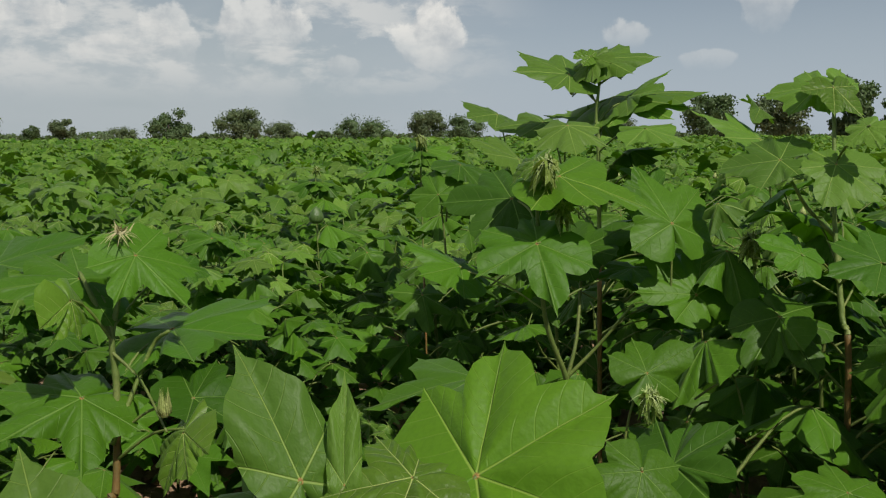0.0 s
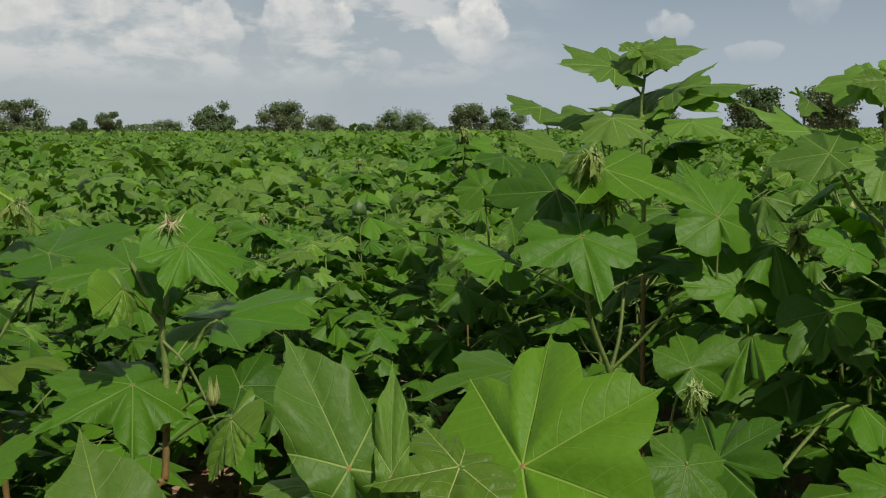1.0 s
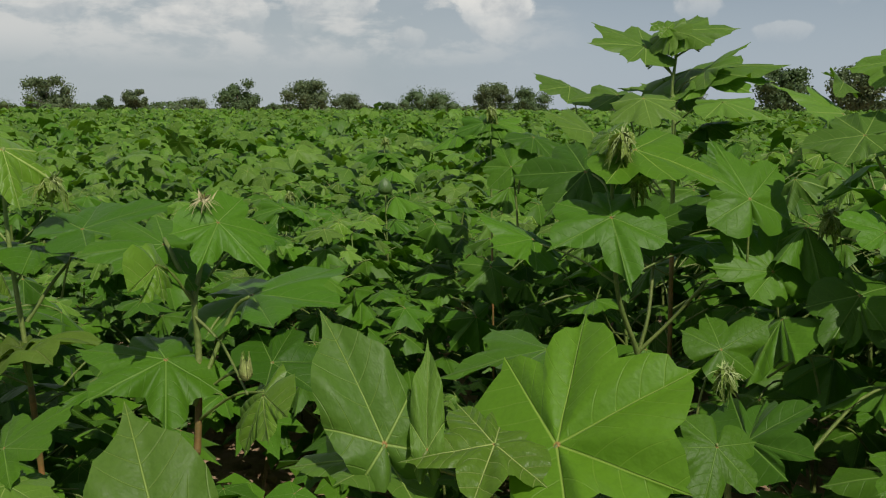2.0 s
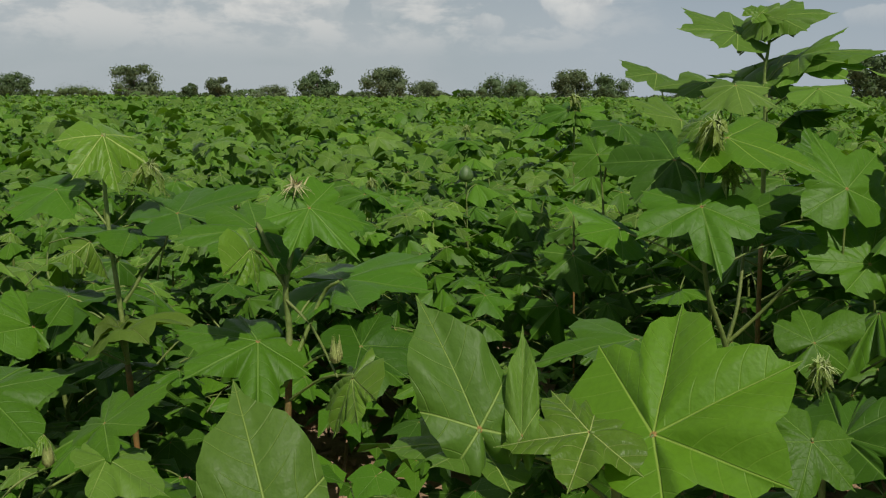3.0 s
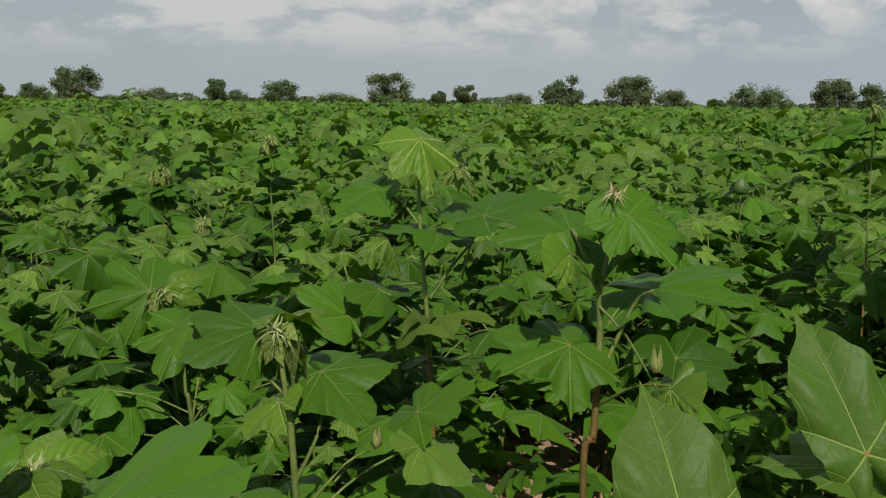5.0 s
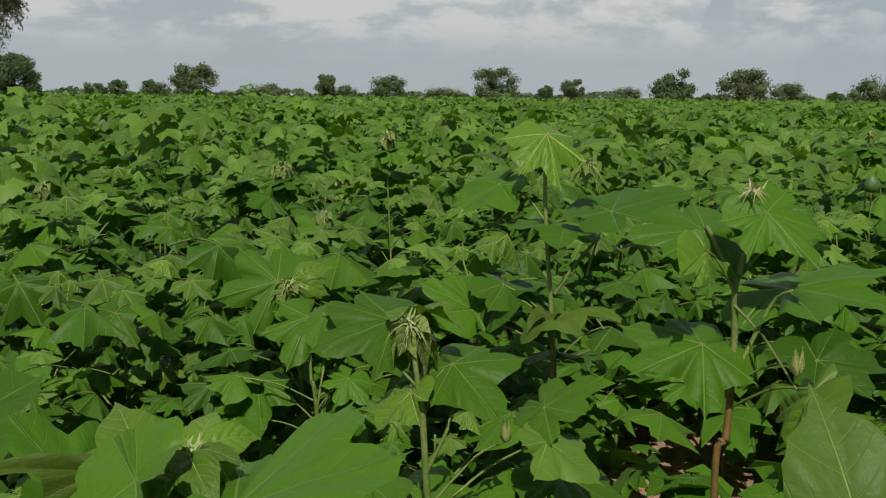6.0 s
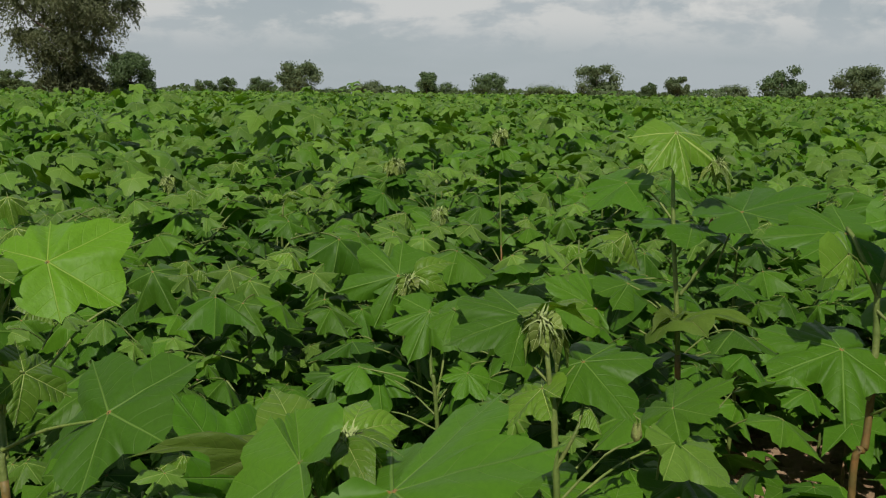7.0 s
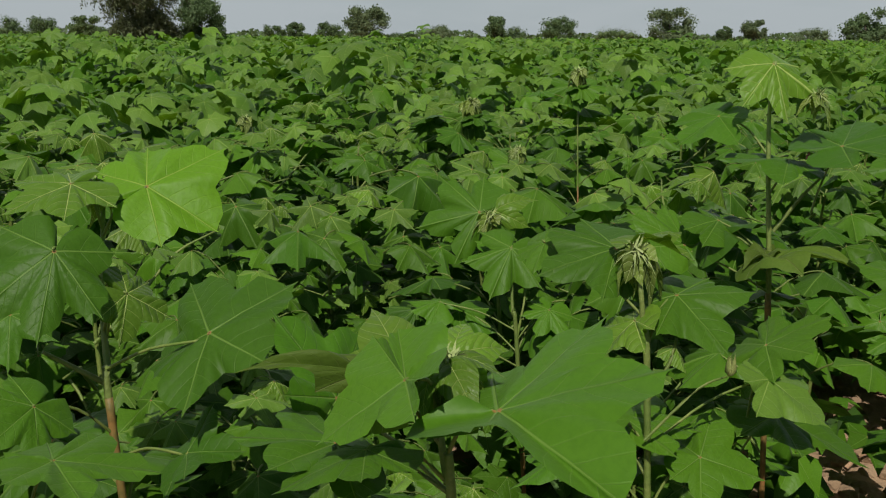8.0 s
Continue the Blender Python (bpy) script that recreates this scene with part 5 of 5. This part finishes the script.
patch = [(x, y) for x, y in field_spots(4, 0.24, 0.22) if 0.9 < math.hypot(x, y) < (1.95 if math.degrees(math.atan2(-x, y)) > 18.0 else 2.3) and 12.5 < math.degrees(math.atan2(-x, y)) < 26.0 and not (18.6 < math.degrees(math.atan2(-x, y)) < 22.0 and math.hypot(x, y) > 1.5)]
stuff_of_leaves("cotton_undergrowth", under, SIMPLE, 1, 9, 1.0, 0.12, "shaded low leaves between the cotton rows", 6, 0.5)
stuff_of_leaves("cotton_undergrowth", patch, SIMPLE, 1, 7, 0.85, 0.12, "low leaves beside a patch of bare soil", 8, 0.42)


# ---- trees at the field's edge ----
def tree(az, dist, height, width, kind, seed, bare=0.14):
    """A tree: tapered trunk, limbs to each clump, and a crown of many small leaves."""
    rng = random.Random(seed)
    material = {"dark": CROWN_DARK, "grey": CROWN_GREY, "green": CROWN_GREEN, "feather": CROWN_OLIVE}[kind]
    names = {"dark": "dense dark green tree", "grey": "grey-green thorny tree with an open crown", "green": "fresh green leafy tree", "feather": "large feathery grey-green tree with drooping twigs"}
    ob = tagged(new("tree"), names[kind] + " at the field's edge", "tree", "trees beyond the field")
    p = toward(az, 0) * dist
    ob.location = (p.x, p.y, rise(p.x, p.y))
    clumps = []
    n = {"feather": 120}.get(kind, 54 if dist < 80 else 30)
    for i in range(n):
        a, q = rng.uniform(0, 6.28), rng.random() ** 0.5
        h = rng.uniform(bare, 0.88)
        girth = math.sin(min(1.0, (h - bare * 0.4) / (1 - bare * 0.4)) * 2.45 + 0.42) ** 0.6 if h < 0.98 else 0.2
        r = width * 0.5 * max(0.15, girth) * q * 0.76
        if kind == "feather":
            r = width * 0.5 * (0.26 + 1.12 * h if h < 0.6 else 0.95 * math.sqrt(max(0.05, 1 - ((h - 0.6) / 0.42) ** 2))) * q
        clumps.append((Vector((math.cos(a) * r, math.sin(a) * r, h * height)), width * (rng.uniform(0.07, 0.125) if kind == "feather" else rng.uniform(0.12, 0.20)) * (0.75 if h > 0.8 else 1.0)))
    trunk, parts_f = tube(curve_points([(0, 0, -0.1), (width * 0.02, 0, height * 0.25), (-width * 0.02, width * 0.02, height * 0.6)], 4), list(np.linspace(0.045, 0.02, 9) * height * 0.6), 8)
    part("trunk", mesh_from("trunk", trunk, parts_f, BARK), ob)
    for c, r in clumps[:7]:
        v, f = tube(curve_points([(0, 0, height * min(0.5, 0.15 + 0.4 * c.z / height)), c * 0.6 + Vector((0, 0, height * 0.12)), c], 3), list(np.linspace(0.012, 0.004, 7) * height), 5)
        part("limb", mesh_from("limb", v, f, BARK), ob)
    per = 760 if kind == "feather" else 560 if dist < 80 else 230
    nr = np.random.RandomState(seed)
    verts, tris = [], []
    ball = bmesh.new()
    bmesh.ops.create_icosphere(ball, subdivisions=1, radius=1.0)
    heart, heart_f = np.array([v.co for v in ball.verts]), np.array([[v.index for v in f.verts] for f in ball.faces])
    ball.free()
    for c, r in clumps:
        tris.append(heart_f + sum(len(q) for q in verts))
        verts.append(heart * r * (0.24 if kind == "feather" else 0.52) * nr.uniform(0.6, 1.15, (len(heart), 1)) * np.array([1.05, 1.05, 0.85]) + np.array(c))
        d = nr.normal(size=(per, 3))
        d /= np.linalg.norm(d, axis=1)[:, None]
        lump = 1 + 0.25 * np.sin(d[:, :1] * 5 + seed) * np.cos(d[:, 1:2] * 6)
        pos = d * r * (nr.uniform(0.32, 1.0, (per, 1)) ** 0.8) * lump * np.array([1.05, 1.05, 0.85]) + np.array(c)
        if kind == "feather":
            # leaflets in strings along arching twigs
            twig = np.repeat(d[::20], 20, 0)[:per]
            s = (np.arange(per) % 20)[:, None] / 19.0
            pos = twig * r * (0.2 + 1.0 * s) + np.array([0, 0, -0.75]) * r * s * s + 0.05 * r * nr.normal(size=(per, 3)) + np.array(c)
        size = (0.030 if kind == "feather" else 0.064) * height * (0.55 if dist < 80 else 0.9) * nr.uniform(0.5, 1.2, (per, 1))
        # blades lie along the outside of their clump
        out = d + 0.9 * nr.normal(size=(per, 3))
        u = np.cross(out, nr.normal(size=(per, 3)))
        u /= np.linalg.norm(u, axis=1)[:, None]
        w = np.cross(out, u)
        w /= np.linalg.norm(w, axis=1)[:, None]
        if kind == "feather":
            u, w = u * 1.1 + np.array([0, 0, -0.25]), w * 0.62
        quad = np.stack([pos - u * size * 0.5, pos + w * size * 0.4, pos + u * size * 0.5, pos - w * size * 0.4], 1)
        first = sum(len(q) for q in verts)
        verts.append(quad.reshape(-1, 3))
        k = np.arange(per)[:, None] * 4 + first
        tris.append(np.concatenate([k + np.array([[0, 1, 2]]), k + np.array([[0, 2, 3]])]))
    part("crown", big_mesh("crown", np.concatenate(verts), np.concatenate(tris), material, smooth=False), ob)
    return ob


def far_tree(az, width_deg, top_deg, kind, seed, dist=150.0):
    """By the angles under which it stands above the horizon."""
    tree(az, dist, 0.62 + dist * math.tan(radians(top_deg)), dist * radians(width_deg) * 1.08, kind, seed, 0.05)


far_tree(46.0, 2.95, 1.98, "grey", 1)
far_tree(44.2, 1.4, 0.4, "dark", 2)
far_tree(41.6, 2.3, 0.83, "grey", 3)
far_tree(38.3, 1.9, 1.45, "dark", 4)
far_tree(37.2, 1.9, 0.8, "dark", 5)
far_tree(34.5, 2.3, 1.45, "dark", 6)
far_tree(31.1, 2.8, 0.65, "green", 7)
far_tree(28.1, 3.1, 1.94, "grey", 8)
far_tree(25.1, 1.2, 1.0, "dark", 9)
far_tree(23.4, 1.6, 1.4, "grey", 10)
far_tree(20.4, 2.2, 0.77, "grey", 11)
far_tree(17.6, 2.65, 1.91, "dark", 12)
far_tree(15.6, 1.0, 0.56, "dark", 13)
far_tree(13.6, 3.2, 1.92, "grey", 14)
far_tree(11.0, 2.3, 1.15, "grey", 15)
far_tree(8.7, 1.3, 0.64, "dark", 16)
far_tree(6.1, 3.9, 1.32, "dark", 17)
far_tree(2.2, 2.8, 1.80, "grey", 18)
far_tree(0.0, 2.8, 1.55, "dark", 19)
far_tree(-4.5, 3.0, 1.1, "dark", 20)
far_tree(-9.0, 3.0, 1.4, "grey", 21)
far_tree(-14.5, 3.4, 2.65, "dark", 22)
far_tree(-18.4, 3.4, 3.0, "grey", 23)
far_tree(-22.3, 3.0, 3.7, "dark", 24)
far_tree(-24.8, 2.6, 2.6, "dark", 25)
tree(58.8, 60.0, 9.8, 8.6, "feather", 26, 0.10)
far_tree(55.6, 2.9, 2.5, "dark", 27, 75.0)
far_tree(64.0, 2.2, 1.29, "dark", 28)
far_tree(61.8, 1.9, 1.2, "green", 29)
far_tree(66.0, 2.4, 1.0, "dark", 30)
far_tree(51.4, 1.5, 0.8, "dark", 31)
far_tree(50.1, 1.2, 1.06, "dark", 32)
far_tree(48.1, 1.7, 1.05, "dark", 33)
far_tree(43.4, 1.0, 0.4, "dark", 34)


def distant_hedge():
    """Scrub that closes the gaps between the trees."""
    nr = np.random.RandomState(9)
    n = 22000
    az = np.radians(nr.uniform(-34, 80, n))
    swell = 0.5 + 0.5 * np.sin(az * 37 + 1.3 * np.sin(az * 91)) * np.sin(az * 17 + 2)
    dist = nr.uniform(165, 185, n)
    z = nr.uniform(0, 1, n) ** 0.8 * (1.0 + 1.5 * swell)
    pos = np.stack([-np.sin(az) * dist, np.cos(az) * dist, z + 0.36], 1)
    size = nr.uniform(0.25, 0.55, (n, 1))
    u, w = nr.normal(size=(n, 3)), nr.normal(size=(n, 3))
    u /= np.linalg.norm(u, axis=1)[:, None]
    w /= np.linalg.norm(w, axis=1)[:, None]
    quad = np.stack([pos - u * size, pos + w * size * 0.7, pos + u * size, pos - w * size * 0.7], 1).reshape(-1, 3)
    k = np.arange(n)[:, None] * 4
    tris = np.concatenate([k + np.array([[0, 1, 2]]), k + np.array([[0, 2, 3]])])
    tagged(new("distant_hedge", big_mesh("distant_hedge", quad, tris, CROWN_DARK, smooth=False)), "low dark green scrub along the far field edge", "hedge", kind="stuff")


distant_hedge()


def soil_clods():
    """Lumps of dry soil in the bare patch and under the nearest plants."""
    rng = random.Random(31)
    verts, faces = [], []
    ball = bmesh.new()
    bmesh.ops.create_icosphere(ball, subdivisions=1, radius=1.0)
    shape_v, shape_f = [v.co.copy() for v in ball.verts], [[v.index for v in f.verts] for f in ball.faces]
    ball.free()
    for i in range(260):
        a, d = radians(rng.uniform(15.5, 24) if i % 3 else rng.uniform(-25, 70)), rng.uniform(1.1, 2.9)
        x, y = -math.sin(a) * d, math.cos(a) * d
        size, phase = rng.uniform(0.008, 0.032), rng.uniform(0, 50)
        first = len(verts)
        for v in shape_v:
            k = size * (1 + 0.45 * noise.noise(v * 1.4 + Vector((phase, 0, 0))))
            verts.append((x + v.x * k, y + v.y * k * 0.9, ground_height(x, y) + size * 0.25 + v.z * k * 0.65))
        faces += [tuple(k + first for k in f) for f in shape_f]
    tagged(new("soil_clods", mesh_from("soil_clods", verts, faces, SOIL, smooth=False)), "crumbled lumps of dry brown soil", "soil", kind="stuff")


soil_clods()


def pylon(az, dist, height):
    """A far lattice mast."""
    ob = tagged(new("lattice_pylon"), "thin grey steel lattice pylon far beyond the field", "pylon")
    p = toward(az, 0) * dist
    ob.location = (p.x, p.y, 0.3)
    foot, top = height * 0.09, height * 0.02
    corners = [(-1, -1), (1, -1), (1, 1), (-1, 1)]
    for cx, cy in corners:
        part("leg", mesh_from("leg", *tube([(cx * foot, cy * foot, 0), (cx * top, cy * top, height)], [0.07, 0.05], 4), STEEL), ob)
    for k in range(1, 7):
        t0, t1 = (k - 1) / 7, k / 7
        for i in range(4):
            (ax, ay), (bx, by) = corners[i], corners[(i + 1) % 4]
            r0, r1 = foot + (top - foot) * t0, foot + (top - foot) * t1
            part("brace", mesh_from("brace", *tube([(ax * r0, ay * r0, t0 * height), (bx * r1, by * r1, t1 * height)], [0.04, 0.04], 4), STEEL), ob)
    for t, reach in ((0.75, 0.16), (0.88, 0.13), (0.98, 0.09)):
        part("cross_arm", mesh_from("cross_arm", *tube([(-reach * height, 0, t * height), (reach * height, 0, t * height)], [0.06, 0.06], 4), STEEL), ob)


pylon(42.3, 420.0, 7.6)


def dry_stalk(*nodes):
    """A dead stem left lying on the soil."""
    line = curve_points(nodes, 4)
    ob = tagged(new("dry_stalk", mesh_from("dry_stalk", *tube(line, list(np.linspace(0.006, 0.003, len(line))), 6), DRY)), "dry pale reddish stalk lying on bare soil", "stalk", "dry stalks")
    return ob


def on_soil(az, d, lift=0.008):
    p = toward(az, 0) * d
    return (p.x, p.y, ground_height(p.x, p.y) + lift)


dry_stalk(on_soil(17.5, 2.1), on_soil(17.0, 2.3, 0.05), on_soil(16.6, 2.5, 0.10))
dry_stalk(on_soil(21.5, 2.15), on_soil(20.5, 2.2, 0.03), on_soil(19.0, 2.22))
dry_stalk(on_soil(22.3, 2.4), on_soil(21.2, 2.42, 0.02), on_soil(20.2, 2.36))
